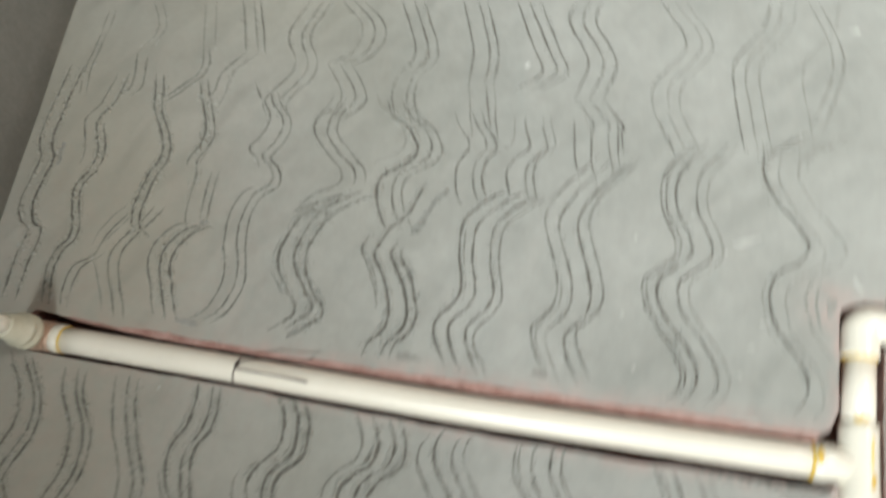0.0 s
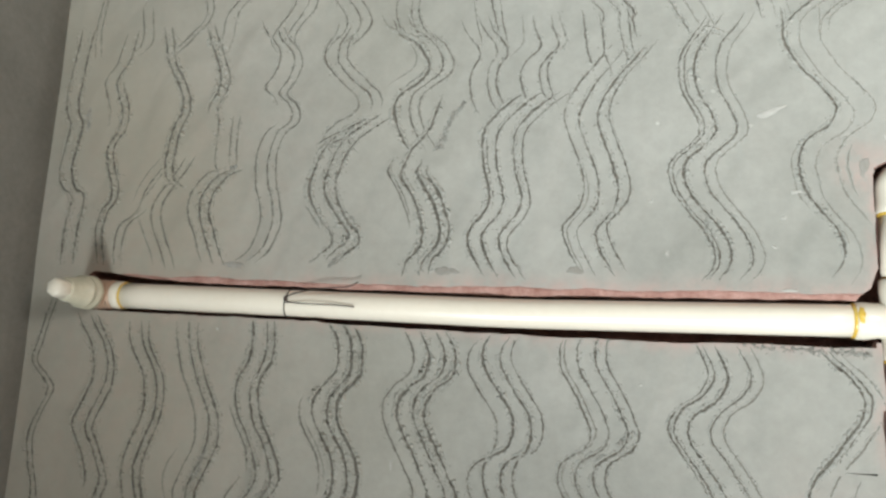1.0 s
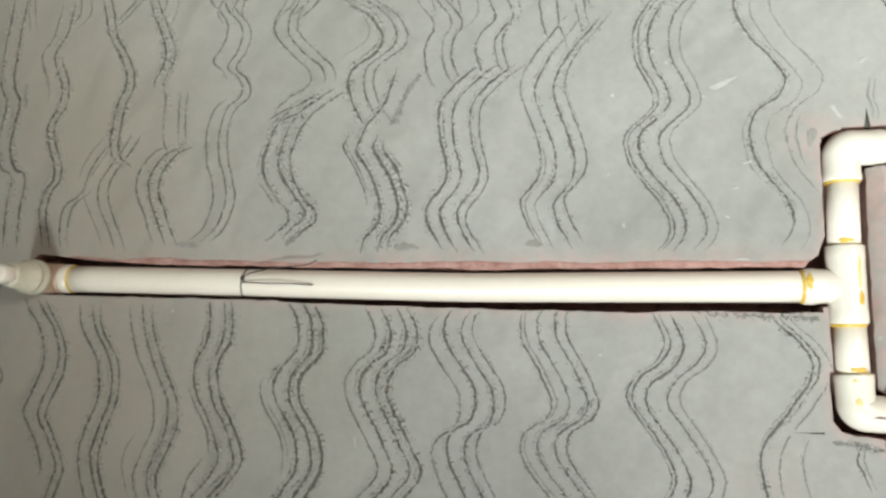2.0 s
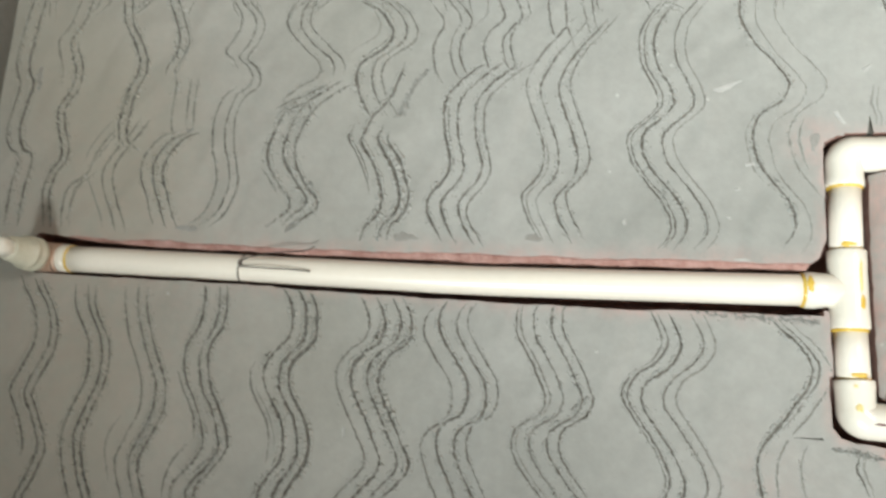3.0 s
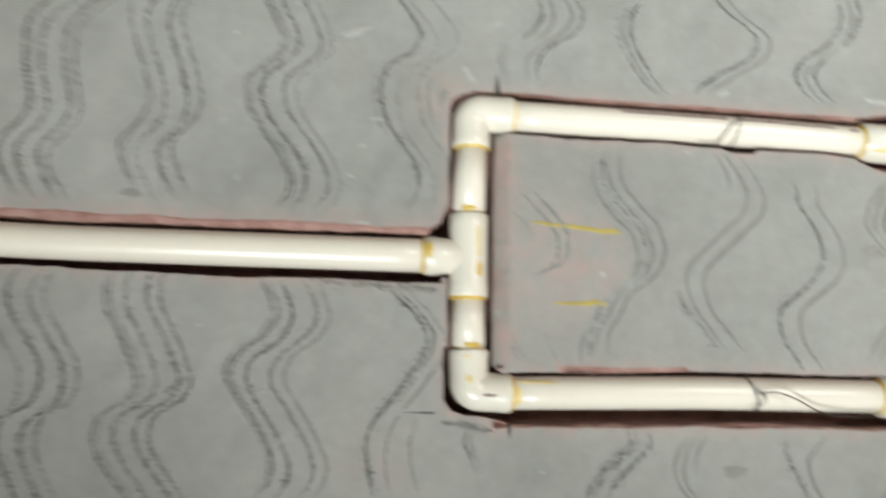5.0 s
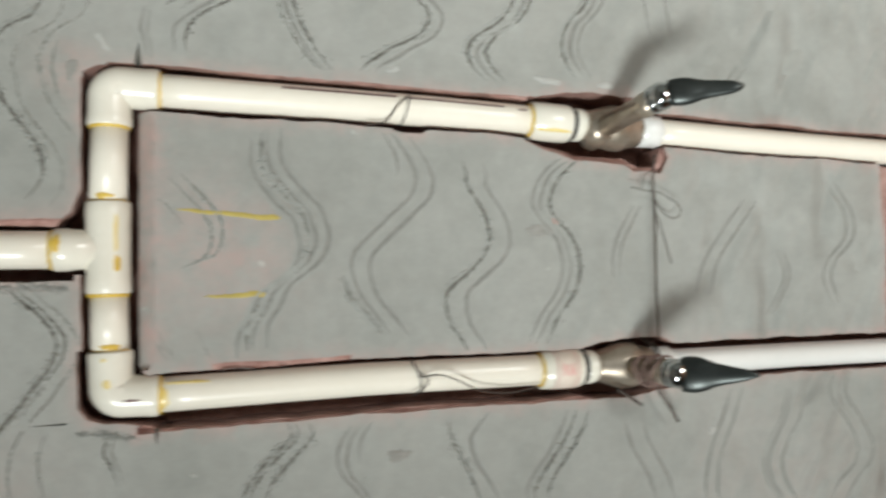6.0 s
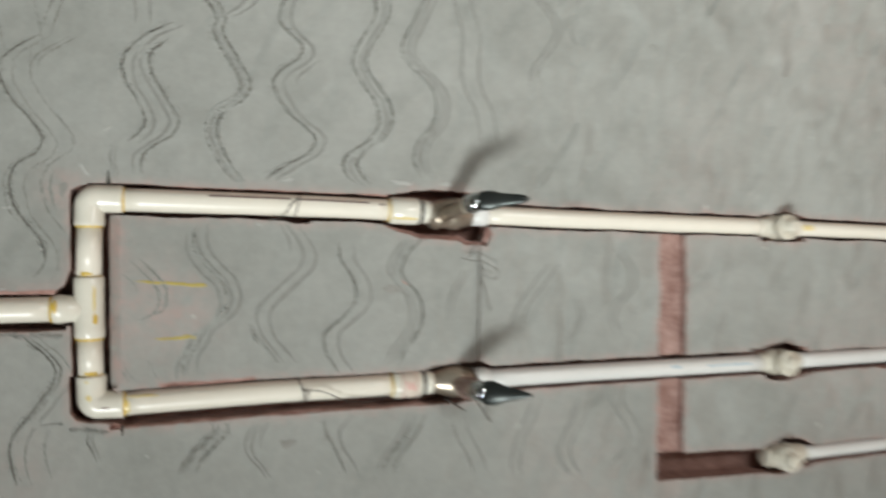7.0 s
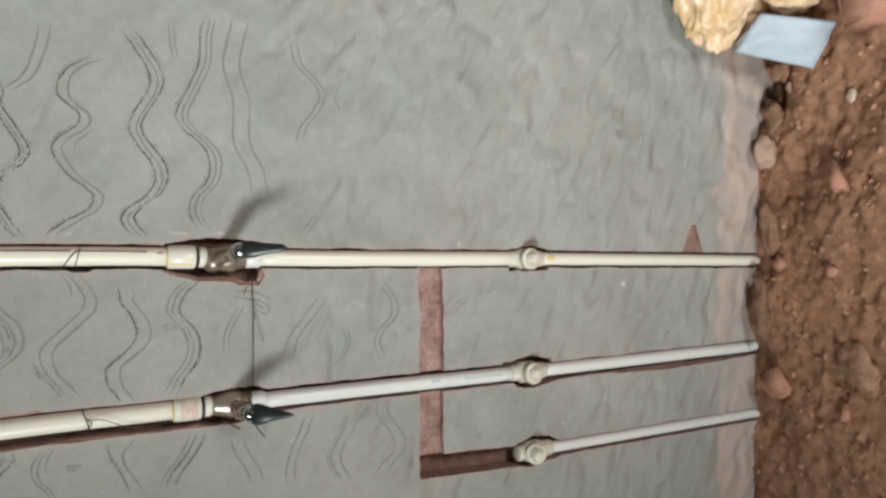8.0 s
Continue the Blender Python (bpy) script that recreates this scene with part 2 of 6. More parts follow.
def thing(name, at, label, category, group="", kind=""):
    """An Empty at the base of a thing made of parts; at is given on the wall."""
    ob = new(name)
    ob.empty_display_size = 0.02
    ob.location = W(*at)
    return tagged(ob, label, category, group, kind)


def part(name, bm, material, parent=None, label="", smooth=True):
    """Links a bmesh, built in wall coordinates, as one mesh object under a thing or a part."""
    bm.transform(M)
    ob = new(name, finish(bm, name, material, smooth))
    if parent is not None:
        ob.parent = parent
        if parent.type == "EMPTY":
            ob.matrix_parent_inverse = Matrix.Translation(parent.location).inverted()
    return tagged(ob, label)


def sweep(bm, points, radii, seg=20, flat=1.0, up=(0, 0, 1), caps=True):
    """A tube along points; radii one each; flat squeezes it along its second axis."""
    P = [Vector(p) for p in points]
    R = list(radii) if isinstance(radii, (list, tuple)) else [radii] * len(P)
    T = []
    for i in range(len(P)):
        a, b = P[max(i - 1, 0)], P[min(i + 1, len(P) - 1)]
        T.append((b - a).normalized() if (b - a).length > 1e-9 else (T[-1] if T else Vector((1, 0, 0))))
    n = Vector(up)
    if abs(n.dot(T[0])) > 0.95:
        n = Vector((0, 1, 0))
    rings = []
    for p, t, r in zip(P, T, R):
        n = (n - t * n.dot(t)).normalized()
        b = t.cross(n)
        rings.append([bm.verts.new(p + (b * math.cos(2 * math.pi * k / seg) + n * (flat * math.sin(2 * math.pi * k / seg))) * r) for k in range(seg)])
    for a, b in zip(rings, rings[1:]):
        for k in range(seg):
            bm.faces.new((a[k], a[(k + 1) % seg], b[(k + 1) % seg], b[k]))
    if caps:
        bm.faces.new(rings[0][::-1])
        bm.faces.new(rings[-1])
    return bm


def lathe(bm, start, way, profile, seg=20):
    """A turned shape along way from start: profile of (distance, radius)."""
    way = Vector(way).normalized()
    t = way
    n = Vector((0, 0, 1)) if abs(t.z) < 0.9 else Vector((0, 1, 0))
    n = (n - t * n.dot(t)).normalized()
    b = t.cross(n)
    rings = []
    for s, r in profile:
        c = Vector(start) + way * s
        rings.append([bm.verts.new(c + (b * math.cos(2 * math.pi * (k + 0.5) / seg) + n * math.sin(2 * math.pi * (k + 0.5) / seg)) * r) for k in range(seg)])
    for x, y in zip(rings, rings[1:]):
        for k in range(seg):
            bm.faces.new((x[k], x[(k + 1) % seg], y[(k + 1) % seg], y[k]))
    bm.faces.new(rings[0][::-1])
    bm.faces.new(rings[-1])
    return bm


def smoothed(points, step):
    """Catmull-Rom through the turning points, about one point each step."""
    P = [Vector(p) for p in points]
    P = [P[0] * 2 - P[1]] + P + [P[-1] * 2 - P[-2]]
    out = []
    for a, b, c, d in zip(P, P[1:], P[2:], P[3:]):
        n = max(2, int((c - b).length / step))
        for k in range(n):
            t = k / n
            out.append(0.5 * ((2 * b) + (c - a) * t + (2 * a - 5 * b + 4 * c - d) * t * t + (3 * b - a - 3 * c + d) * t ** 3))
    return out + [P[-2]]


def blob(bm, at, size, seed, rough=0.25, cuts=2, turn=(0, 0, 0)):
    """A lumpy stone or drip round a place, with half sizes along three axes."""
    r = bmesh.ops.create_icosphere(bm, subdivisions=cuts, radius=1.0)["verts"]
    e = Euler(turn).to_matrix()
    for v in r:
        k = 1 + rough * noise.noise(v.co * 1.6 + Vector((seed * 7.3, seed * 3.1, 0)))
        v.co = Vector(at) + e @ Vector([v.co[i] * k * size[i] for i in range(3)])
    return bm


def box(bm, lo, hi):
    r = bmesh.ops.create_cube(bm, size=1.0)["verts"]
    for v in r:
        v.co = Vector([(lo[i] + hi[i]) / 2 + v.co[i] * (hi[i] - lo[i]) for i in range(3)])
    return bm


# ---------------------------------------------------------------- the wall with its chases
from mathutils.geometry import delaunay_2d_cdt
from mathutils.kdtree import KDTree


def wobble(a, b, seed, k=90.0):
    return noise.noise(Vector((a * k, b * k, seed * 5.7)))


def swell(u, v):
    """The plaster's own unevenness."""
    return 0.0016 * noise.noise(Vector((u * 5, v * 5, 2.0))) + 0.0007 * noise.noise(Vector((u * 18, v * 18, 9.0)))


def chase(path, left, right, seed, rough=0.0018):
    """The ragged outline of a cut along a path: left and right are its half widths."""
    pts = [Vector(p) for p in path]
    line = []
    for a, b in zip(pts, pts[1:]):
        n = max(1, int((b - a).length / 0.007))
        line += [a.lerp(b, k / n) for k in range(n)]
    line.append(pts[-1])
    one, two = [], []
    for i, p in enumerate(line):
        t = (line[min(i + 1, len(line) - 1)] - line[max(i - 1, 0)]).normalized()
        n = Vector((-t.y, t.x))
        one.append(p + n * (left + rough * (0.9 * wobble(p.x, p.y, seed, 22) + 0.35 * wobble(p.x, p.y, seed + 1, 75) + 0.5 * wobble(p.x, p.y, seed + 6, 230))))
        two.append(p - n * (right + rough * (0.9 * wobble(p.x, p.y, seed + 2, 22) + 0.35 * wobble(p.x, p.y, seed + 3, 75) + 0.5 * wobble(p.x, p.y, seed + 8, 230))))
    return one + two[::-1]


def pocket(points, seed, rough=0.002):
    pts = [Vector(p) for p in points] + [Vector(points[0])]
    line = []
    for a, b in zip(pts, pts[1:]):
        n = max(1, int((b - a).length / 0.006))
        line += [a.lerp(b, k / n) for k in range(n)]
    return [p + Vector((wobble(p.x, p.y, seed, 80), wobble(p.x, p.y, seed + 4, 80))) * rough for p in line]


RISER = [(-0.700, 0.0115), (-0.50, 0.0060), (-0.28, 0.0000), (0.000, -0.0008)]
HOT = [(0.050, 0.1140), (0.27, 0.1095), (0.38, 0.1055), (0.60, 0.0975), (0.93, 0.0890), (1.41, 0.0735), (1.54, 0.0690)]
COLD = [(0.050, -0.1035), (0.22, -0.1005), (0.38, -0.1010), (0.63, -0.1005), (0.93, -0.1020), (1.41, -0.1005), (1.54, -0.0990)]
THIRD = [(0.94, -0.2370), (1.41, -0.2360), (1.54, -0.2350)]


def ragged_base(v):
    """Where the plaster's lower edge gives way to bare slurry."""
    rough = min(1.0, max(0.25, 0.25 + (v - 0.06) * 6))
    return 1.357 + 0.10 * (v + 0.05) ** 2 + rough * (0.030 * noise.noise(Vector((v * 9, 3, 1))) + 0.022 * noise.noise(Vector((v * 27, 5, 1))))


# outline, depth, which material
CUTS = [
    (chase([(-0.715, 0.0117)] + RISER[1:] + [(0.02, -0.001)], 0.0158, 0.0165, 1), -0.0340, 1),
    (chase([(-0.68, 0.0275), (-0.60, 0.0252), (-0.50, 0.0218), (-0.28, 0.0178), (0.005, 0.0156)], 0.0042, 0.006, 77, 0.0022), -0.0035, 3),
    (pocket([(0.0480, 0.100), (0.0570, 0.0985), (0.0610, 0.091), (0.0615, -0.079), (0.058, -0.085), (0.0480, -0.087)], 79, 0.0008), -0.0060, 0),
    (chase([(-0.68, 0.0195), (-0.50, 0.0162), (-0.28, 0.0140), (-0.15, 0.0135)], 0.0026, 0.004, 95, 0.0022), -0.0095, 4),
    (chase([(0.05, -0.1255), (0.22, -0.1225), (0.44, -0.1235)], 0.003, 0.0035, 81, 0.0018), -0.0040, 3),
    (chase([(0.07, 0.1275), (0.25, 0.1240), (0.36, 0.1215)], 0.0022, 0.003, 83, 0.0014), -0.0025, 3),
    (chase([(0.10, -0.0845), (0.20, -0.0838)], 0.0022, 0.003, 85, 0.0020), -0.0030, 3),
    (chase([(0.032, 0.123), (0.0325, -0.112)], 0.0180, 0.0180, 5, 0.0012), -0.0340, 1),
    (chase([(0.030, 0.1145)] + HOT[1:3] + [(0.44, 0.104)], 0.0155, 0.0170, 9), -0.0340, 1),
    (chase([(0.44, 0.103)] + HOT[3:], 0.0150, 0.0145, 13), -0.0340, 1),
    (chase([(0.060, -0.1035)] + COLD[1:3] + [(0.44, -0.101)], 0.0158, 0.0235, 17), -0.0340, 1),
    (chase([(0.44, -0.101)] + COLD[3:5], 0.0178, 0.0150, 21), -0.0340, 1),
    (chase(COLD[4:], 0.0140, 0.0165, 23), -0.0340, 1),
    (chase(THIRD, 0.0125, 0.0135, 25), -0.0340, 1),
    (chase([(0.7430, 0.085), (0.7420, -0.245)], 0.0215, 0.0205, 29, 0.0032), -0.0100, 4),
    (chase([(0.722, -0.2335), (0.80, -0.2360), (0.92, -0.2420)], 0.0185, 0.0170, 33, 0.0014), -0.0370, 1),
    (chase([(-0.46, -0.0085), (-0.22, -0.0165), (0.01, -0.0185)], 0.0042, 0.0042, 91, 0.0014), -0.0370, 1),
    (pocket([(-0.724, 0.000), (-0.724, 0.029), (-0.715, 0.0355), (-0.695, 0.0340), (-0.655, 0.0290), (-0.600, 0.0250), (-0.540, 0.0200), (-0.560, 0.0050), (-0.640, 0.0000), (-0.700, -0.0050)], 40, 0.0012), -0.0370, 1),
    (pocket([(0.0135, 0.090), (0.0137, 0.117), (0.0170, 0.1238), (0.025, 0.1280), (0.056, 0.1292), (0.056, 0.0995), (0.0505, 0.0970), (0.046, 0.090)], 42, 0.001), -0.0370, 1),
    (pocket([(0.0118, -0.070), (0.0125, -0.108), (0.019, -0.1165), (0.030, -0.1200), (0.046, -0.1215), (0.068, -0.1268), (0.068, -0.095), (0.056, -0.0885), (0.0505, -0.084), (0.046, -0.070)], 44, 0.001), -0.0370, 1),
    (pocket([(0.222, 0.100), (0.236, 0.0905), (0.258, 0.0890), (0.274, 0.0985)], 97, 0.0012), -0.0340, 1),
    (pocket([(0.345, 0.088), (0.366, 0.0795), (0.395, 0.0735), (0.438, 0.0710), (0.448, 0.0655), (0.476, 0.0645), (0.482, 0.078), (0.478, 0.092), (0.40, 0.10)], 98, 0.0022), -0.0060, 3),
    (pocket([(0.345, 0.091), (0.368, 0.0835), (0.395, 0.0785), (0.440, 0.0765), (0.452, 0.0705), (0.473, 0.0695), (0.478, 0.085), (0.474, 0.122), (0.45, 0.130), (0.40, 0.131), (0.35, 0.125)], 46, 0.0024), -0.0370, 1),
    (pocket([(0.395, -0.084), (0.43, -0.0770), (0.468, -0.0765), (0.482, -0.085), (0.482, -0.120), (0.44, -0.127), (0.395, -0.126)], 48), -0.0370, 1),
    (pocket([(0.886, 0.070), (0.886, 0.106), (0.93, 0.112), (0.965, 0.104), (0.965, 0.068)], 50), -0.0370, 1),
    (pocket([(0.872, -0.082), (0.93, -0.074), (0.97, -0.082), (0.985, -0.120), (0.93, -0.129), (0.90, -0.124)], 52), -0.0370, 1),
    (pocket([(0.895, -0.222), (0.93, -0.210), (0.965, -0.214), (0.99, -0.226), (0.99, -0.252), (0.93, -0.262), (0.895, -0.256)], 54), -0.0370, 1),
    (pocket([(1.268, 0.092), (1.290, 0.142), (1.300, 0.146), (1.314, 0.112), (1.322, 0.088)], 56, 0.001), -0.0060, 1),
    (pocket([(0.016, 0.046), (0.016, 0.012), (-0.004, 0.012), (0.001, 0.019), (0.008, 0.025)], 60, 0.001), -0.0340, 1),
    (pocket([(1.05, -0.112), (1.12, -0.121), (1.22, -0.124), (1.34, -0.122), (1.46, -0.116), (1.46, -0.105), (1.05, -0.105)], 62), -0.0120, 1),
    (pocket([(0.006, -0.1176), (-0.018, -0.1184), (0.006, -0.1190)], 68, 0.0), -0.0050, 2),
    (pocket([(0.0605, -0.120), (0.0625, -0.137), (0.0655, -0.120)], 70, 0.0), -0.0060, 2),
    (pocket([(0.048, 0.130), (0.0505, 0.146), (0.053, 0.130)], 72, 0.0), -0.0050, 2),
]


BEVELLED = 2                 # the manifold's chase slopes up on its lower side


def brown_light_at(u, v):
    """How strongly the plaster is tinted brown, in place of dim warm light, towards the ceiling."""
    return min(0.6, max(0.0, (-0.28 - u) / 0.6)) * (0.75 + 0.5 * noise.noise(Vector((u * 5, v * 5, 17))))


def build_wall():
    rnd = random.Random(11)
    verts, faces = [], []
    lo, hi = Vector((-0.83, -2.90)), Vector((1.62, 1.60))
    verts += [Vector((lo.x, lo.y)), Vector((hi.x, lo.y)), Vector((hi.x, hi.y)), Vector((lo.x, hi.y))]
    faces.append([0, 1, 2, 3])
    edge_tree = KDTree(sum(len(c[0]) for c in CUTS))
    n = 0
    for outline, depth, mat in CUTS:
        first = len(verts)
        if sum(a.x * b.y - b.x * a.y for a, b in zip(outline, outline[1:] + outline[:1])) < 0:
            outline = outline[::-1]
        verts += [Vector((p.x, p.y)) for p in outline]
        faces.append(list(range(first, len(verts))))
        if mat in (1, 3, 4):
            for p in outline:
                edge_tree.insert(Vector((p.x, p.y, 0)), n)
                n += 1
    edge_tree.balance()
    u = -0.82
    while u < 1.60:
        v = -0.70
        while v < 0.75:
            p = Vector((u + rnd.uniform(-0.004, 0.004), v + rnd.uniform(-0.004, 0.004)))
            d = edge_tree.find(Vector((p.x, p.y, 0)))[2]
            if d > 0.004:
                verts.append(p)
            if d < 0.030:
                for k in range(3):
                    q = p + Vector((rnd.uniform(-0.007, 0.007), rnd.uniform(-0.007, 0.007)))
                    if edge_tree.find(Vector((q.x, q.y, 0)))[2] > 0.0025:
                        verts.append(q)
            v += 0.013
        u += 0.013
    out, _, tris, _, _, origin = delaunay_2d_cdt(verts, [], faces, 0, 1e-6, True)
    kinds = []
    for o in origin:
        cuts = [i - 1 for i in o if i > 0]
        kinds.append(min(cuts, key=lambda i: CUTS[i][1]) if cuts else -1)

    def depth(p, k):
        if k < 0:
            return swell(p.x, p.y)
        d = CUTS[k][1]
        if k == BEVELLED:
            d = -0.0005 - 0.013 * (1 - min(1.0, max(0.0, (p.x - 0.0495) / 0.0115))) ** 2.0
        return d + (0.0022 if CUTS[k][2] == 1 else 0.0014) * (noise.noise(Vector((p.x * 70, p.y * 70, 3))) + 0.5 * noise.noise(Vector((p.x * 200, p.y * 200, 5))))

    coords, index, polys, mats, dust, smear, brown_light, foot = [], {}, [], [], [], [], [], []

    def vert(i, k, wall=False):
        key = (i, k, wall)
        if key not in index:
            p = out[i]
            index[key] = len(coords)
            coords.append(M @ Vector((p.x, p.y, depth(p, k))))
            e = edge_tree.find(Vector((p.x, p.y, 0)))[2]
            a = 0.85 * max(0.0, 1 - e / (0.016 if p.x < 0 and 0 < p.y < 0.06 else 0.010)) ** 1.3
            a = max(a, 0.75 * math.exp(-(((p.x - 0.105) / 0.050) ** 2 + ((p.y + 0.005) / 0.048) ** 2)))
            a = max(a, 0.6 * math.exp(-(((p.x - 0.745) / 0.022) ** 2)) if p.y < -0.24 else 0)
            a = max(a, 0.8 * math.exp(-((p.x - 1.375) / 0.045) ** 2) * max(0.0, min(1.0, 0.6 + 1.4 * noise.noise(Vector((p.x * 16, p.y * 16, 8))))))
            a = max(a, 0.38 * max(0.0, noise.noise(Vector((p.x * 4, p.y * 4, 30.0))) + 0.15) if p.x > 0.5 else 0)
            a = max(a, 0.42 * math.exp(-(((p.x + 0.66) / 0.16) ** 2 + ((p.y + 0.02) / 0.3) ** 2)))
            a = max(a, 0.8 * math.exp(-(((p.x - 0.004) / 0.016) ** 2 + ((p.y - 0.122) / 0.022) ** 2)))
            a = max(a, 0.3 * math.exp(-(((p.x + 0.035) / 0.035) ** 2 + ((p.y + 0.165) / 0.040) ** 2)))
            if abs(p.y + 0.004) < 0.10 and 0.045 < p.x < 0.085:
                a = max(a, 1.2 * min(1.0, max(0.0, (0.074 - p.x) / 0.016)) * min(1.0, max(0.0, (0.10 - abs(p.y - 0.004)) / 0.010)))
            dust.append(min(1.0, a))
            smear.append(0.32 + 0.68 * min(1.0, max(0.0, (p.x - 0.38) / 0.25)))
            brown_light.append(brown_light_at(p.x, p.y))
            foot.append(min(1.0, max(0.0, 0.5 + (p.x - ragged_base(p.y)) / 0.05)))
        return index[key]

    sides = {}
    for tri, k in zip(tris, kinds):
        polys.append([vert(i, k) for i in tri])
        mats.append(0 if k < 0 else CUTS[k][2])
        for a, b in zip(tri, list(tri[1:]) + [tri[0]]):
            sides.setdefault((min(a, b), max(a, b)), []).append((k, a, b))
    for (i, j), two in sides.items():
        if len(two) == 2 and two[0][0] != two[1][0]:
            (k, a, b), (l, _, _) = two
            if abs(depth(out[a], k) - depth(out[a], l)) < 0.0004:
                continue
            polys.append([vert(b, k, True), vert(a, k, True), vert(a, l, True), vert(b, l, True)])
            deep = k if k >= 0 and (l < 0 or CUTS[k][1] < CUTS[l][1]) else l
            mats.append(CUTS[deep][2])
    me = bpy.data.meshes.new("wall_north")
    me.from_pydata(coords, [], polys)
    for m in (PLASTER, BRICK, SCRATCH_SHADE, DUSTY, BRICK_FACE):
        me.materials.append(m)
    me.polygons.foreach_set("material_index", mats)
    me.polygons.foreach_set("use_smooth", [True] * len(polys))
    for name, values in (("dust", dust), ("smear", smear), ("brown_light", brown_light), ("foot", foot)):
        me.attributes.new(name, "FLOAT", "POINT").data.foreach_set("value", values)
    me.update()
    ob = new("wall_north", me)
    return tagged(ob, "grey cement plaster wall with comb scratches and chased pipe grooves", "wall", kind="structure")


wall = build_wall()


def slab(name, lo, hi, mat, label, category):
    bm = bmesh.new()
    box(bm, lo, hi)
    ob = new(name, finish(bm, name, mat, False))
    return tagged(ob, label, category, kind="structure")


top = H + 0.786
slab("wall_backing", (-2.9, 0.05, -0.3), (1.6, 0.18, top + 0.2), ROOM, "masonry behind the plaster", "wall")
# Three unseen walls, added to enclose the room and hold its light down.
slab("wall_west", (-3.02, -3.42, -0.3), (-2.90, 0.18, top + 0.2), ROOM, "unseen dark side wall added to close the room", "wall")
slab("wall_east", (1.60, -3.42, -0.3), (1.72, 0.18, top + 0.2), ROOM, "unseen dark side wall added to close the room", "wall")
slab("wall_south", (-2.9, -3.42, -0.3), (1.6, -3.30, top + 0.2), ROOM, "unseen dark back wall added to close the room", "wall")


def build_ceiling():
    bm = bmesh.new()
    box(bm, (-0.92, -2.90, -0.05), (-0.786, 1.60, 3.30))
    bmesh.ops.subdivide_edges(bm, edges=bm.edges, cuts=40, use_grid_fill=True)
    for v in bm.verts:
        if v.co.x > -0.80:
            v.co.x += 0.016 * (v.co.y - 0.15) + 0.004 * noise.noise(Vector((v.co.y * 4, v.co.z * 4, 1)))
    bm.transform(M)
    ob = new("ceiling", finish(bm, "ceiling", CONCRETE))
    return tagged(ob, "low dark grey concrete slab ceiling", "ceiling", kind="structure")


build_ceiling()


# ---------------------------------------------------------------- soil
def soil_level(x, d):
    """Height of the soil at x along the wall, d out from it."""
    v = Vector((x * 3.2, d * 3.2, 4.0))
    z = 0.014 * noise.noise(v) + 0.013 * noise.noise(v * 3.1) + 0.006 * noise.noise(v * 7.3) + 0.004 * noise.noise(v * 15.0)
    z += 0.006 * noise.noise(v * 11.0 + Vector((3, 8, 1))) - 0.005 * abs(noise.noise(v * 20.0)) + 0.004 * noise.noise(v * 33.0) + 0.002 * noise.noise(v * 60.0)
    z -= 0.065 * math.exp(-((x - 0.415) / 0.055) ** 2 - ((d - 0.02) / 0.045) ** 2)
    for pipe in (0.072, -0.100, -0.236):
        z -= 0.014 * math.exp(-((x - pipe) / 0.028) ** 2 - (d / 0.06) ** 2)
    z += 0.020 * math.exp(-((x + 0.015) / 0.042) ** 2 - (d / 0.07) ** 2)
    if d > 0.5:
        z *= max(0.15, 1 - (d - 0.5) * 4)
    return z - 0.004


def build_ground():
    xs = [-2.9, -2.4, -1.9, -1.5, -1.2, -1.0, -0.85] + [-0.70 + 0.0053 * k for k in range(303)] + [1.0, 1.2, 1.4, 1.6]
    ds = [-0.06] + [-0.012 + 0.0053 * k for k in range(100)] + [0.60] + [0.75, 0.9, 1.1, 1.4, 1.7, 2.0, 2.5, 3.31]
    coords = [(x, -d, soil_level(x, d)) for d in ds for x in xs]
    n = len(xs)
    polys = [(j * n + i, (j + 1) * n + i, (j + 1) * n + i + 1, j * n + i + 1) for j in range(len(ds) - 1) for i in range(n - 1)]
    me = bpy.data.meshes.new("ground")
    me.from_pydata(coords, [], polys)
    me.materials.append(SOIL)
    me.polygons.foreach_set("use_smooth", [True] * len(polys))
    return tagged(new("ground", me), "loose reddish brown soil floor with lumps", "soil", kind="structure")


build_ground()


# ---------------------------------------------------------------- comb scratches in the plaster
BOUNDS = [(min(p.x for p in o), max(p.x for p in o), min(p.y for p in o), max(p.y for p in o)) for o, _, _ in CUTS]


def in_cut(u, v):
    """Whether a place on the wall lies in one of the cuts, or on its very edge."""
    for (outline, _, _), (a, b, c, d) in zip(CUTS, BOUNDS):
        if a - 0.002 < u < b + 0.002 and c - 0.002 < v < d + 0.002:
            inside, last = False, outline[-1]
            for p in outline:
                if (p.y > v) != (last.y > v) and u < (last.x - p.x) * (v - p.y) / (last.y - p.y) + p.x:
                    inside = not inside
                if (p.x - u) ** 2 + (p.y - v) ** 2 < 0.000006:
                    return True
                last = p
            if inside:
                return True
    return False


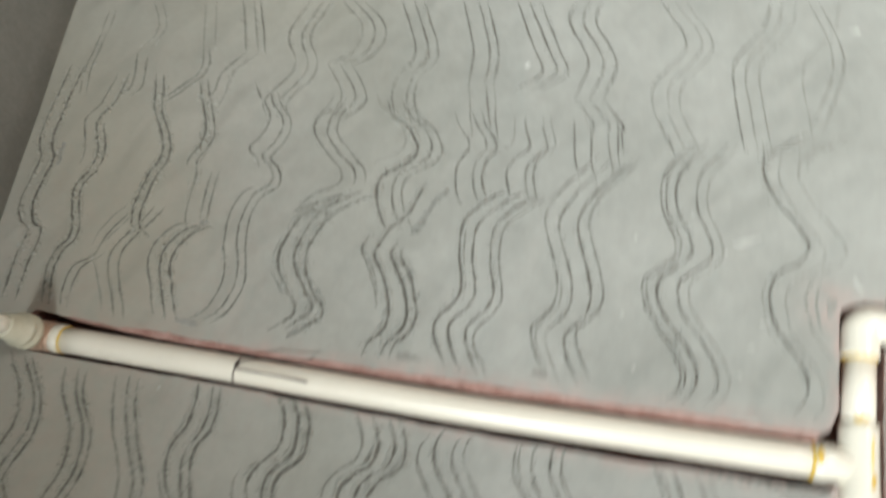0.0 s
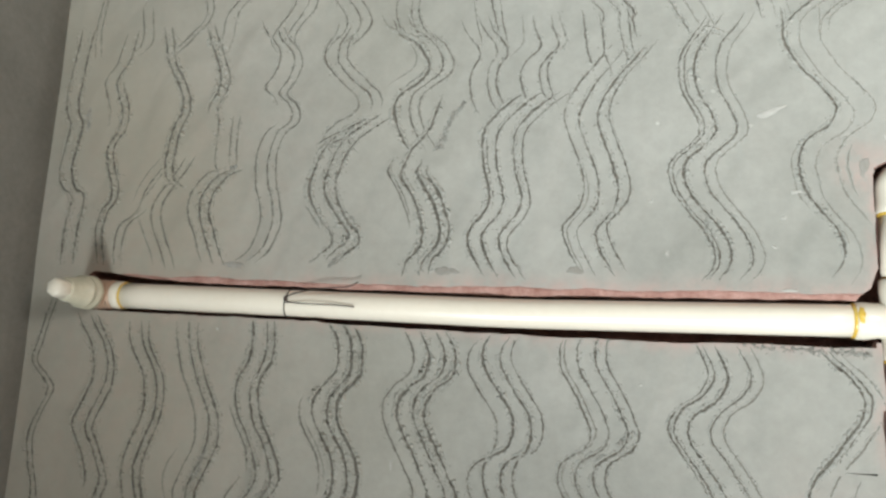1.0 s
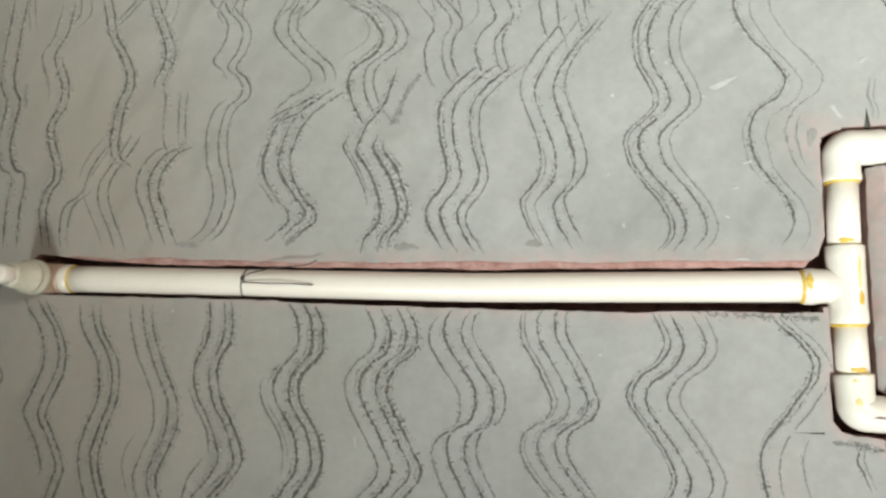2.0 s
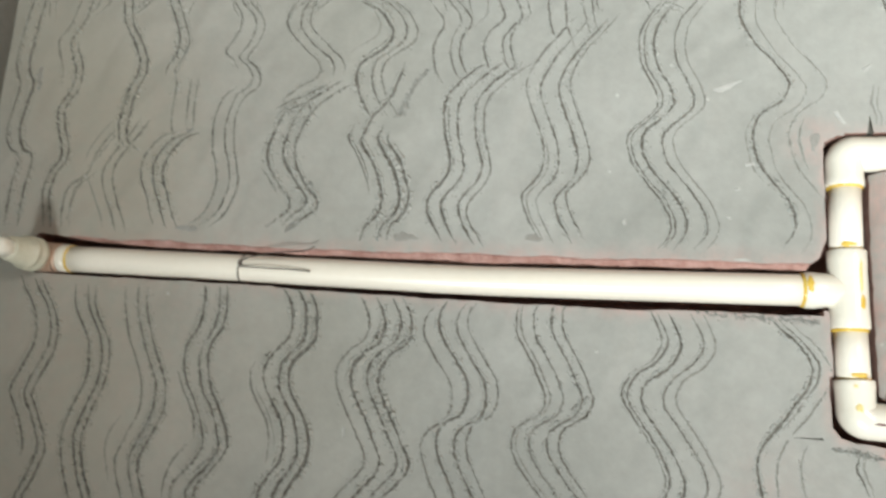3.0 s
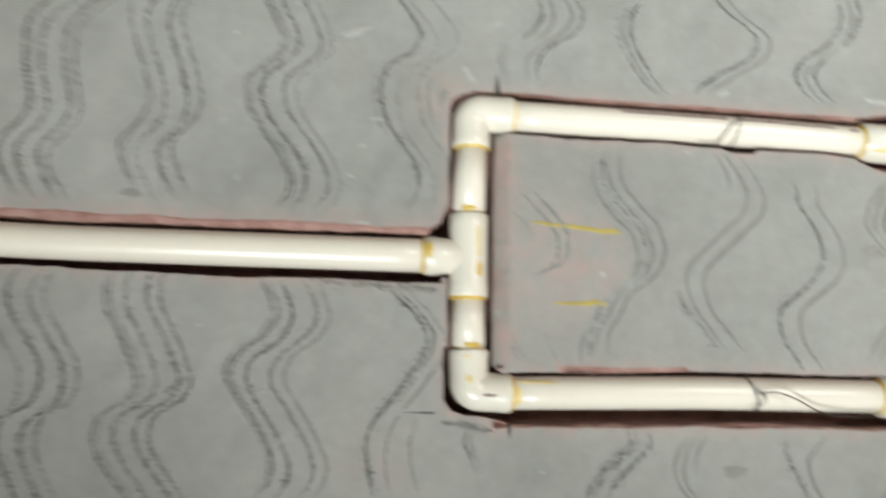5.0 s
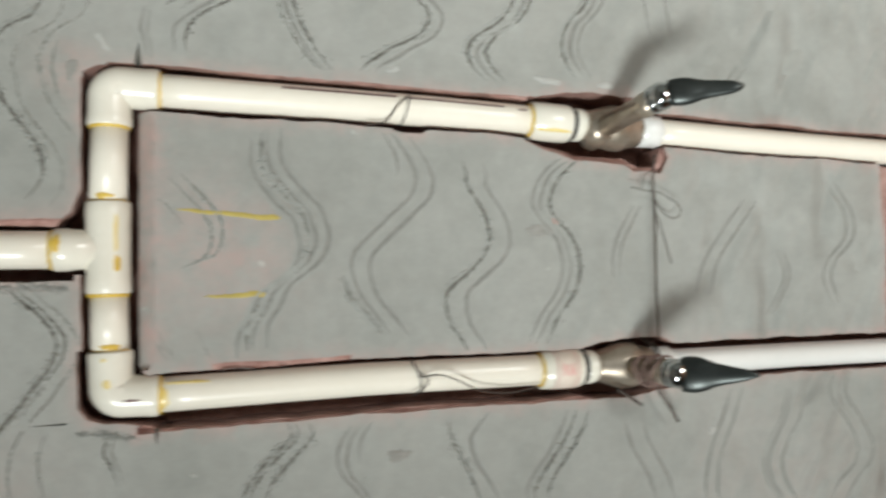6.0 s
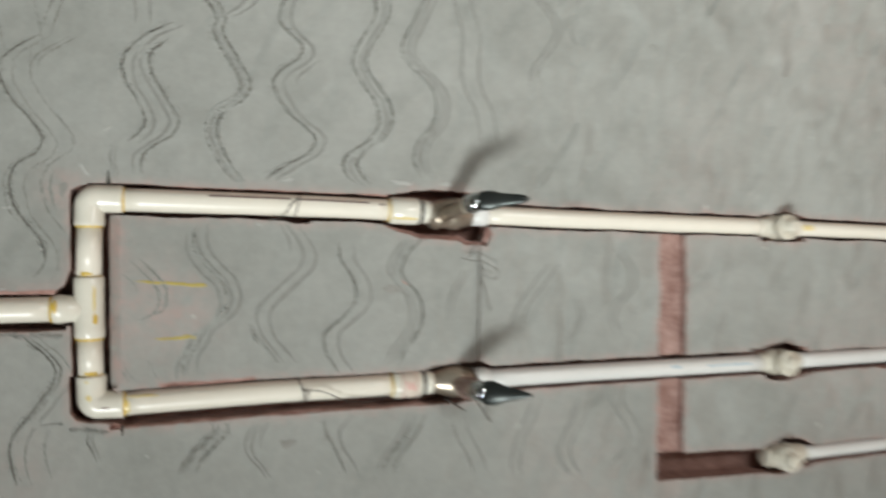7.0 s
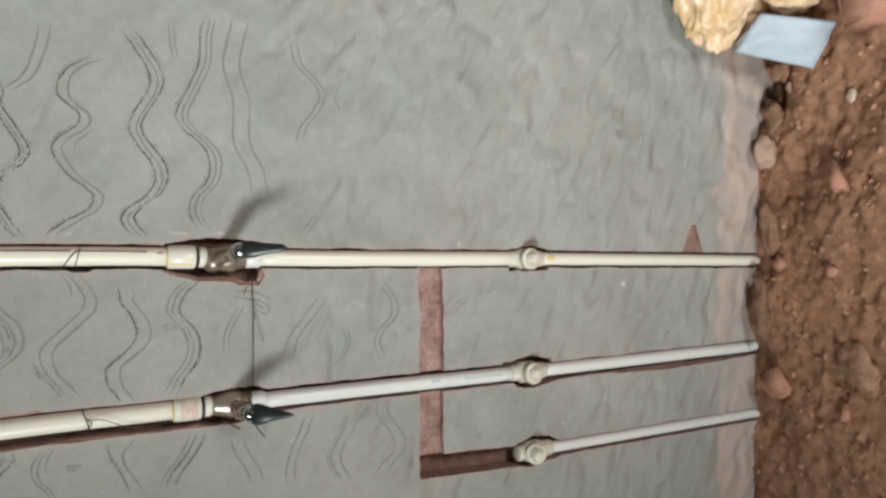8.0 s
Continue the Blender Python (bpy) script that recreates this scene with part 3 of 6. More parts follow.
def comb(teeth, *turns):
    """One pass of a notched trowel through the turning points. Each tooth: its offset down and across, how deep it bit
    (1 to 4; 0: half closed by the float) and, where it bit only on a stretch, from which height across to which.
    Scratches have crumbled lips and a broken valley whose shade is painted by a darker colour."""
    verts, polys, mats = [], [], []
    path = smoothed([(a, b, 0) for a, b in turns], 0.0009)

    def crumb(x, y, r, high, mat, rnd):
        if in_cut(x, y):
            return
        a, first, s = rnd.uniform(0, 6.3), len(verts), swell(x, y)
        for j in range(4):
            k = r * rnd.uniform(0.6, 1.4)
            verts.append(W(x + k * math.cos(a + j * 1.57), y + k * math.sin(a + j * 1.57), s - 0.0002))
        verts.append(W(x + rnd.uniform(-0.4, 0.4) * r, y + rnd.uniform(-0.4, 0.4) * r, s + high))
        for j in range(4):
            polys.append((first + j, first + (j + 1) % 4, first + 4))
            mats.append(mat)

    for tooth, (down, across, strength, *span) in enumerate(teeth):
        top_, low = span if span else (9, -9)
        lips = (0.0009, 0.0005, 0.0009, 0.0014, 0.0020)[strength]
        half = (0.00185, 0.00062, 0.00085, 0.00115, 0.00145)[strength]
        grit = (0.03, 0.20, 0.65, 1.0, 1.7)[strength]
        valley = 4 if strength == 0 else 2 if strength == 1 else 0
        seed = turns[0][0] * 37 + tooth * 3.3
        rnd = random.Random(int(abs(seed) * 1000) + tooth)
        line = [p + Vector((down, across, 0)) for p in path]
        line = [p for p in line if low <= p.y <= top_]
        bold = 0.82 + 0.45 * noise.noise(Vector((seed * 1.7, 4.0, 2.0)))
        rows = []
        for i, p in enumerate(line):
            t = (line[min(i + 1, len(line) - 1)] - line[max(i - 1, 0)]).normalized()
            n = Vector((-t.y, t.x, 0))
            q = p + n * (0.0011 * noise.noise(Vector((p.x * 40, p.y * 40, seed))) + 0.0005 * noise.noise(Vector((p.x * 260, p.y * 260, seed))) + 0.0006 * noise.noise(Vector((p.x * 620, p.y * 620, seed))))
            fade = min(1.0, (i + 1) / 20, (len(line) - i) / 20)
            coarse = noise.noise(Vector((q.x * 26, q.y * 26, seed + 5)))
            k = fade * (bold + 0.7 * noise.noise(Vector((q.x * 45, q.y * 45, seed + 9))) + 0.6 * noise.noise(Vector((q.x * 230, q.y * 230, seed))) + 1.2 * noise.noise(Vector((q.x * 640, q.y * 640, seed + 2))))
            k = min(1.35, max(0.03, k)) if strength else fade * (0.75 + 0.5 * noise.noise(Vector((q.x * 30, q.y * 30, seed))))
            w = half * (0.12 + 0.98 * k) * (1 + 0.45 * max(0.0, coarse))
            a = max(0.0, 0.7 + 1.7 * noise.noise(Vector((q.x * 420, q.y * 420, 1))))
            b = max(0.0, 0.7 + 1.7 * noise.noise(Vector((q.x * 420, q.y * 420, 7))))
            o = 0.5 * noise.noise(Vector((q.x * 350, q.y * 350, 12)))
            if strength == 0:
                a, b, o = 0.8 + 0.4 * noise.noise(q * 60), 0.8 + 0.4 * noise.noise(q * 60 + Vector((0, 0, 7))), 0.0
            s = swell(q.x, q.y) + 0.00018
            first = len(verts)
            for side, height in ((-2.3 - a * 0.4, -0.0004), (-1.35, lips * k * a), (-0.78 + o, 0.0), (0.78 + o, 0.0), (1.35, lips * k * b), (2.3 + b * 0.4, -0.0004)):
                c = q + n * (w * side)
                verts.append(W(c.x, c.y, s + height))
            rows.append(None if in_cut(q.x, q.y) else first)
            # grains pushed up on both lips, some pale for glints; low dark ones paint the shade of pits
            thick = 0.5 + 1.4 * coarse
            if rnd.random() < grit * fade * 0.45:
                c = q + n * (rnd.gauss(0, 0.8) * half)
                r = rnd.uniform(0.0005, 0.0009)
                crumb(c.x, c.y, r, r * rnd.uniform(0.9, 1.7), rnd.choice((1, 1, 3)), rnd)
            if rnd.random() < grit * fade * thick:
                c = q + n * (rnd.choice((-1, 1)) * rnd.uniform(1.0, 3.4) * half)
                r = rnd.uniform(0.0005, 0.0011)
                crumb(c.x, c.y, r, r * rnd.uniform(0.8, 1.5), rnd.choice((1, 1, 3)), rnd)
            if rnd.random() < grit * fade * thick:
                c = q + n * (rnd.gauss(0, 1.9) * half)
                crumb(c.x, c.y, rnd.uniform(0.0005, 0.0011), rnd.uniform(0.0002, 0.0005), valley, rnd)
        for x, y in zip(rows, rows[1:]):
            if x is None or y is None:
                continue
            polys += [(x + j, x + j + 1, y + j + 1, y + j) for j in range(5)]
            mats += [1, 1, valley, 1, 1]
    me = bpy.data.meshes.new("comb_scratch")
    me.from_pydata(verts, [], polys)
    me.attributes.new("brown_light", "FLOAT", "POINT").data.foreach_set("value", [brown_light_at(H - p.z, p.x) for p in verts])
    for m in (SCRATCH_SHADE, PLASTER, FAINT, PALE, CLOSED):
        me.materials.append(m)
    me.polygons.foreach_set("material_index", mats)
    me.polygons.foreach_set("use_smooth", [len(p) == 4 for p in polys])
    ob = new("comb_scratch", me)
    ob.parent = wall
    return ob


def tear(p, q, width):
    """A patch where the trowel tore the plaster's skin: a field of light grains and lower dark ones."""
    p, q = Vector((*p, 0)), Vector((*q, 0))
    t = (q - p).normalized()
    n = Vector((-t.y, t.x, 0))
    length = (q - p).length
    rnd = random.Random(int(abs(p.x * 9000 + p.y * 5000)))
    verts, polys, mats = [], [], []
    for k in range(int(length * width / 0.0000011)):
        f, g = rnd.random(), rnd.gauss(0, 0.42)
        w = width * 0.5 * math.sin(math.pi * (0.1 + 0.8 * f)) ** 0.5
        c = p.lerp(q, f) + n * (w * g * (1 + 0.4 * noise.noise(Vector((f * 9, p.y * 50, 2)))) + 0.003 * noise.noise(Vector((p.x * 30, f * 5, 1))))
        if in_cut(c.x, c.y):
            continue
        r, s = rnd.uniform(0.0005, 0.0012), swell(c.x, c.y)
        dark = rnd.random() < 0.5
        first, a = len(verts), rnd.uniform(0, 6.3)
        for j in range(4):
            e = r * rnd.uniform(0.6, 1.4)
            verts.append(W(c.x + e * math.cos(a + j * 1.57), c.y + e * math.sin(a + j * 1.57), s - 0.0002))
        verts.append(W(c.x + rnd.uniform(-0.4, 0.4) * r, c.y + rnd.uniform(-0.4, 0.4) * r, s + (0.0004 if dark else r * rnd.uniform(0.7, 1.4))))
        polys += [(first + j, first + (j + 1) % 4, first + 4) for j in range(4)]
        mats += [0 if dark else rnd.choice((1, 1, 2))] * 4
    me = bpy.data.meshes.new("torn_patch")
    me.from_pydata(verts, [], polys)
    for m in (TORN, PLASTER, DAB):
        me.materials.append(m)
    me.polygons.foreach_set("material_index", mats)
    ob = new("torn_patch", me)
    ob.parent = wall
    return ob


def fleck(u, v, a, b, turn, mat, high=0.0006):
    """A thin ragged smear of plaster on the wall, half sizes a and b, turned in the wall's plane."""
    verts, polys, n = [], [], 22
    ca, sa = math.cos(turn), math.sin(turn)
    for ring_, rise in ((1.0, -0.0003), (0.8, high * 0.7), (0.35, high)):
        for j in range(n):
            w = 2 * math.pi * j / n
            k = ring_ * (1 + 0.55 * noise.noise(Vector((math.cos(w) * 1.3 + u * 90, math.sin(w) * 1.3, v * 90))) + 0.35 * noise.noise(Vector((math.cos(w) * 3.5, math.sin(w) * 3.5 + u * 50, v * 70))))
            x, y = a * k * math.cos(w), b * k * math.sin(w)
            p, q = u + ca * x - sa * y, v + sa * x + ca * y
            verts.append(W(p, q, swell(p, q) + rise * (1 + 0.5 * noise.noise(Vector((p * 400, q * 400, 2))))))
    verts.append(W(u, v, swell(u, v) + high))
    for r in (0, 1):
        polys += [(r * n + j, r * n + (j + 1) % n, (r + 1) * n + (j + 1) % n, (r + 1) * n + j) for j in range(n)]
    polys += [(2 * n + j, 2 * n + (j + 1) % n, 3 * n) for j in range(n)]
    me = bpy.data.meshes.new("plaster_fleck")
    me.from_pydata(verts, [], polys)
    me.materials.append(mat)
    ob = new("plaster_fleck", me)
    ob.parent = wall
    return ob


def smooth_marks():
    """Comb marks half closed by a float, low on the wall: soft ridges in one joined mesh."""
    rnd = random.Random(21)
    verts, polys = [], []
    for k in range(300):
        u = 0.50 + 0.85 * rnd.random() ** 0.8
        v = rnd.uniform(-0.45, 0.62)
        long_ = rnd.uniform(0.016, 0.050)
        lean = rnd.uniform(0.05, 0.75)
        width = rnd.uniform(0.007, 0.014)
        high = rnd.uniform(0.0005, 0.0015)
        n, rows = int(long_ / 0.003), []
        clear = True
        pts = []
        for i in range(n + 1):
            y = v + long_ * (i / n - 0.5)
            x = u + lean * (y - v) + 0.005 * math.sin(y * 48 + k) + 0.004 * noise.noise(Vector((y * 30, k, 0)))
            pts.append((x, y))
        for x, y in pts:
            for path in (HOT, COLD, THIRD):
                for (a, p), (b, q) in zip(path, path[1:]):
                    if a <= x <= b and abs(y - (p + (q - p) * (x - a) / (b - a))) < 0.034:
                        clear = False
            if 0.70 < x < 0.79 and -0.28 < y < 0.10 or x > 1.33 or x > 1.25 and 0.07 < y < 0.16 or 0.86 < x < 1.0 and (abs(y + 0.10) < 0.05 or abs(y + 0.237) < 0.045) or 0.7 < x < 1.0 and -0.285 < y < -0.2:
                clear = False
        if not clear:
            continue
        for i, (x, y) in enumerate(pts):
            e = math.sin(math.pi * (i + 0.2) / (n + 0.4)) ** 0.6
            first = len(verts)
            for side, h in ((-1, -0.0004), (-0.55, 0.35), (-0.2, 0.9), (0.1, 1.0), (0.4, 0.4), (1, -0.0004)):
                c = x + side * width * (0.7 + 0.3 * e)
                verts.append(W(c, y, swell(c, y) + (h if h < 0 else h * high * e)))
            rows.append(first)
        for a, b in zip(rows, rows[1:]):
            polys += [(a + j, a + j + 1, b + j + 1, b + j) for j in range(5)]
    me = bpy.data.meshes.new("floated_ridges")
    me.from_pydata(verts, [], polys)
    me.materials.append(PLASTER)
    me.polygons.foreach_set("use_smooth", [True] * len(polys))
    ob = new("floated_ridges", me)
    ob.parent = wall
    ob["kind"] = "stuff"
    return ob


smooth_marks()
comb(((0, 0, 4), (0.006, 0.001, 2)), (-0.761, 0.008), (-0.768, -0.015), (-0.774, -0.038), (-0.778, -0.058), (-0.765, -0.072), (-0.755, -0.086), (-0.763, -0.106), (-0.772, -0.129), (-0.770, -0.157), (-0.762, -0.184), (-0.759, -0.216))
comb(((0.000, 0.000, 4), (0.015, 0.000, 4),), (-0.763, 0.305), (-0.765, 0.290), (-0.770, 0.258), (-0.773, 0.226), (-0.770, 0.207), (-0.764, 0.194), (-0.768, 0.169), (-0.771, 0.144), (-0.765, 0.125), (-0.753, 0.117), (-0.753, 0.101), (-0.756, 0.084), (-0.757, 0.042))
comb(((0.000, 0.000, 4), (0.008, 0.000, 4, 0.240, -9), (-0.015, 0.000, 2, 9, 0.190),), (-0.690, 0.297), (-0.693, 0.283), (-0.699, 0.261), (-0.710, 0.246), (-0.711, 0.235), (-0.703, 0.214), (-0.701, 0.201), (-0.704, 0.186), (-0.713, 0.173), (-0.715, 0.160), (-0.710, 0.140), (-0.704, 0.124), (-0.705, 0.110), (-0.713, 0.100), (-0.717, 0.087), (-0.718, 0.072), (-0.712, 0.042))
comb(((0.000, 0.000, 4), (0.009, 0.000, 4),), (-0.660, 0.299), (-0.656, 0.285), (-0.650, 0.259), (-0.638, 0.237), (-0.629, 0.218), (-0.629, 0.202), (-0.636, 0.187), (-0.641, 0.166), (-0.643, 0.148), (-0.639, 0.131), (-0.626, 0.120))
comb(((0.000, 0.000, 2), (0.011, 0.000, 2), (-0.015, 0.000, 1, 9, 0.095),), (-0.619, 0.154), (-0.628, 0.139), (-0.639, 0.125), (-0.650, 0.110), (-0.654, 0.098), (-0.653, 0.087), (-0.647, 0.072), (-0.638, 0.055), (-0.631, 0.038))
comb(((0.000, 0.000, 2), (0.009, 0.000, 2, 0.101, -9), (-0.009, 0.003, 1, 9, 0.107),), (-0.640, 0.151), (-0.654, 0.134), (-0.663, 0.119), (-0.669, 0.101), (-0.675, 0.094), (-0.688, 0.085), (-0.693, 0.072), (-0.694, 0.057), (-0.692, 0.042))
comb(((0.000, 0.000, 1),), (-0.670, 0.092), (-0.661, 0.075), (-0.650, 0.055), (-0.646, 0.042))
comb(((0.000, 0.000, 4), (-0.010, 0.001, 4, 9, 0.198), (-0.007, 0.000, 2, 9, 0.235),), (-0.599, 0.296), (-0.593, 0.281), (-0.582, 0.256), (-0.576, 0.237), (-0.578, 0.222), (-0.587, 0.204), (-0.584, 0.189), (-0.585, 0.165), (-0.585, 0.148), (-0.580, 0.133))
comb(((0.000, 0.000, 2), (0.007, 0.000, 2),), (-0.568, 0.195), (-0.569, 0.165), (-0.568, 0.143))
comb(((0.000, 0.000, 4), (-0.013, 0.002, 2), (0.011, 0.000, 4),), (-0.564, 0.138), (-0.579, 0.133), (-0.591, 0.121), (-0.598, 0.107), (-0.598, 0.092), (-0.591, 0.075), (-0.582, 0.053), (-0.577, 0.043))
comb(((0.000, 0.000, 2), (-0.013, 0.000, 2, 0.185, -9), (0.009, -0.001, 2), (-0.016, 0.007, 2, 9, 0.203),), (-0.528, 0.289), (-0.521, 0.275), (-0.508, 0.259), (-0.505, 0.244), (-0.511, 0.229), (-0.519, 0.216), (-0.508, 0.205), (-0.503, 0.193), (-0.506, 0.184), (-0.517, 0.176), (-0.523, 0.164), (-0.526, 0.147), (-0.524, 0.124), (-0.519, 0.106), (-0.516, 0.089), (-0.519, 0.073), (-0.527, 0.057), (-0.541, 0.045))
comb(((0.000, 0.000, 2), (0.014, 0.000, 2, 9, 0.193), (0.024, 0.002, 2, 9, 0.196),), (-0.458, 0.288), (-0.462, 0.275), (-0.470, 0.263), (-0.471, 0.248), (-0.464, 0.236), (-0.448, 0.220), (-0.438, 0.211), (-0.433, 0.200), (-0.437, 0.191), (-0.453, 0.183), (-0.465, 0.174), (-0.469, 0.163))
comb(((0.000, 0.000, 4), (0.016, 0.003, 4), (0.027, 0.000, 4),), (-0.425, 0.185), (-0.442, 0.176), (-0.457, 0.166), (-0.468, 0.153), (-0.475, 0.137), (-0.479, 0.122), (-0.478, 0.109), (-0.471, 0.095), (-0.461, 0.081), (-0.453, 0.072), (-0.453, 0.062), (-0.464, 0.053), (-0.474, 0.044))
comb(((0.000, 0.000, 2), (0.005, 0.000, 2),), (-0.483, 0.101), (-0.473, 0.089), (-0.466, 0.078))
comb(((0.000, 0.000, 4), (0.003, -0.007, 2),), (-0.475, 0.161), (-0.458, 0.170), (-0.442, 0.175))
comb(((0.000, 0.000, 2), (0.024, 0.001, 2),), (-0.470, 0.174), (-0.464, 0.160), (-0.455, 0.150))
comb(((0.000, 0.000, 4), (0.015, 0.002, 2), (0.025, 0.001, 2), (-0.013, 0.009, 1, 9, 0.217),), (-0.402, 0.285), (-0.394, 0.271), (-0.381, 0.262), (-0.372, 0.253), (-0.364, 0.238), (-0.366, 0.226), (-0.375, 0.218), (-0.387, 0.211), (-0.394, 0.204), (-0.396, 0.190), (-0.391, 0.173), (-0.383, 0.158), (-0.378, 0.150))
comb(((0.000, 0.000, 4), (0.016, 0.001, 4, 0.143, -9), (0.025, 0.002, 4, 0.137, -9), (-0.013, 0.003, 2, 0.147, 0.076), (-0.010, 0.003, 2, 0.139, 0.089),), (-0.349, 0.205), (-0.353, 0.191), (-0.359, 0.175), (-0.367, 0.162), (-0.377, 0.152), (-0.384, 0.136), (-0.386, 0.128), (-0.380, 0.117), (-0.372, 0.103), (-0.366, 0.087), (-0.363, 0.076), (-0.364, 0.064), (-0.370, 0.053), (-0.377, 0.046), (-0.381, 0.032))
comb(((0.000, 0.000, 2), (-0.017, -0.003, 2), (0.009, 0.000, 2),), (-0.316, 0.280), (-0.310, 0.267), (-0.299, 0.252), (-0.297, 0.241), (-0.304, 0.229), (-0.306, 0.214), (-0.302, 0.198), (-0.295, 0.186))
comb(((0.000, 0.000, 1),), (-0.275, 0.278), (-0.273, 0.265), (-0.272, 0.254), (-0.278, 0.245), (-0.287, 0.239))
comb(((0.000, 0.000, 3), (-0.013, 0.003, 3), (-0.009, 0.003, 2, 0.170, 0.095), (0.016, 0.000, 3), (0.024, -0.002, 2),), (-0.254, 0.202), (-0.269, 0.192), (-0.282, 0.181), (-0.293, 0.168), (-0.296, 0.154), (-0.294, 0.132), (-0.290, 0.113), (-0.288, 0.100), (-0.293, 0.087), (-0.303, 0.076), (-0.307, 0.067), (-0.305, 0.055), (-0.298, 0.042), (-0.291, 0.031))
comb(((0.000, 0.000, 2), (0.017, 0.000, 2), (0.024, 0.002, 2),), (-0.264, 0.277), (-0.262, 0.265), (-0.257, 0.247), (-0.267, 0.236), (-0.274, 0.223), (-0.272, 0.206), (-0.263, 0.185))
comb(((0.000, 0.000, 2), (-0.016, 0.004, 2), (0.015, 0.008, 2), (0.023, 0.007, 2),), (-0.203, 0.274), (-0.201, 0.261), (-0.199, 0.239), (-0.194, 0.222), (-0.192, 0.214))
comb(((0.000, 0.000, 3), (-0.013, 0.003, 2), (-0.009, 0.002, 1, 0.126, -9), (0.016, 0.000, 3), (0.026, 0.004, 2),), (-0.178, 0.241), (-0.195, 0.222), (-0.208, 0.206), (-0.217, 0.190), (-0.221, 0.174), (-0.216, 0.155), (-0.209, 0.136), (-0.204, 0.118), (-0.203, 0.105), (-0.207, 0.092), (-0.218, 0.079), (-0.222, 0.071), (-0.218, 0.056), (-0.211, 0.043), (-0.206, 0.033))
comb(((0.000, 0.000, 3), (-0.013, 0.000, 2), (-0.009, 0.000, 2), (0.017, 0.000, 2), (0.026, 0.000, 1),), (-0.097, 0.265), (-0.104, 0.254), (-0.118, 0.234), (-0.122, 0.214), (-0.119, 0.195), (-0.111, 0.179), (-0.106, 0.166), (-0.107, 0.155), (-0.118, 0.144), (-0.128, 0.135), (-0.132, 0.125), (-0.128, 0.107), (-0.118, 0.092), (-0.107, 0.078), (-0.100, 0.067), (-0.095, 0.053), (-0.097, 0.041), (-0.106, 0.030))
comb(((0.000, 0.000, 2), (0.004, -0.007, 1),), (-0.127, 0.246), (-0.111, 0.254), (-0.095, 0.246))
comb(((0.000, 0.000, 3), (-0.005, -0.002, 1, 0.149, 0.089), (0.003, -0.001, 1, 9, 0.169), (0.013, -0.005, 1), (0.029, -0.001, 1, 9, 0.074), (0.037, -0.001, 1, 0.143, 0.099),), (-0.051, 0.266), (-0.050, 0.254), (-0.050, 0.238), (-0.044, 0.224), (-0.034, 0.208), (-0.023, 0.195), (-0.015, 0.184), (-0.011, 0.174), (-0.017, 0.161), (-0.030, 0.152), (-0.037, 0.144), (-0.041, 0.132), (-0.040, 0.119), (-0.036, 0.104), (-0.025, 0.087), (-0.015, 0.073), (-0.010, 0.058), (-0.011, 0.046), (-0.019, 0.032))
comb(((0.000, 0.000, 0), (0.004, -0.002, 0),), (0.054, 0.172), (0.052, 0.157), (0.055, 0.145), (0.054, 0.137))
comb(((0.000, 0.000, 4), (0.008, -0.001, 4), (-0.016, 0.001, 4, 9, -0.179),), (-0.713, -0.009), (-0.704, -0.023), (-0.693, -0.039), (-0.687, -0.058), (-0.688, -0.077), (-0.696, -0.096), (-0.704, -0.113), (-0.705, -0.124), (-0.696, -0.139), (-0.687, -0.157), (-0.683, -0.172), (-0.687, -0.185), (-0.693, -0.201), (-0.701, -0.218), (-0.705, -0.235))
comb(((0.000, 0.000, 4), (-0.014, -0.001, 4), (0.008, -0.001, 4),), (-0.652, -0.014), (-0.649, -0.035), (-0.640, -0.051), (-0.631, -0.067), (-0.627, -0.088), (-0.629, -0.106), (-0.636, -0.125), (-0.643, -0.144), (-0.646, -0.157), (-0.643, -0.177), (-0.635, -0.197), (-0.627, -0.214), (-0.620, -0.228))
comb(((0.000, 0.000, 4), (-0.014, 0.000, 2), (0.010, -0.001, 4),), (-0.598, -0.014), (-0.596, -0.033), (-0.591, -0.052), (-0.584, -0.070), (-0.575, -0.088), (-0.568, -0.106), (-0.567, -0.126), (-0.572, -0.142), (-0.581, -0.160), (-0.586, -0.173), (-0.584, -0.188), (-0.576, -0.207), (-0.569, -0.224))
comb(((0.000, 0.000, 1),), (-0.599, -0.136), (-0.608, -0.149), (-0.612, -0.165), (-0.609, -0.180), (-0.604, -0.195))
comb(((0.000, 0.000, 4), (-0.015, 0.002, 4), (0.008, 0.002, 4),), (-0.514, -0.011), (-0.512, -0.033), (-0.516, -0.054), (-0.525, -0.070), (-0.526, -0.088), (-0.521, -0.106), (-0.511, -0.123), (-0.503, -0.143), (-0.499, -0.160), (-0.506, -0.173), (-0.518, -0.186), (-0.525, -0.196), (-0.525, -0.206), (-0.520, -0.220))
comb(((0.000, 0.000, 2),), (-0.547, -0.092), (-0.538, -0.112), (-0.527, -0.132), (-0.524, -0.152))
comb(((0.000, 0.000, 2),), (-0.530, -0.157), (-0.542, -0.173), (-0.548, -0.190), (-0.549, -0.206))
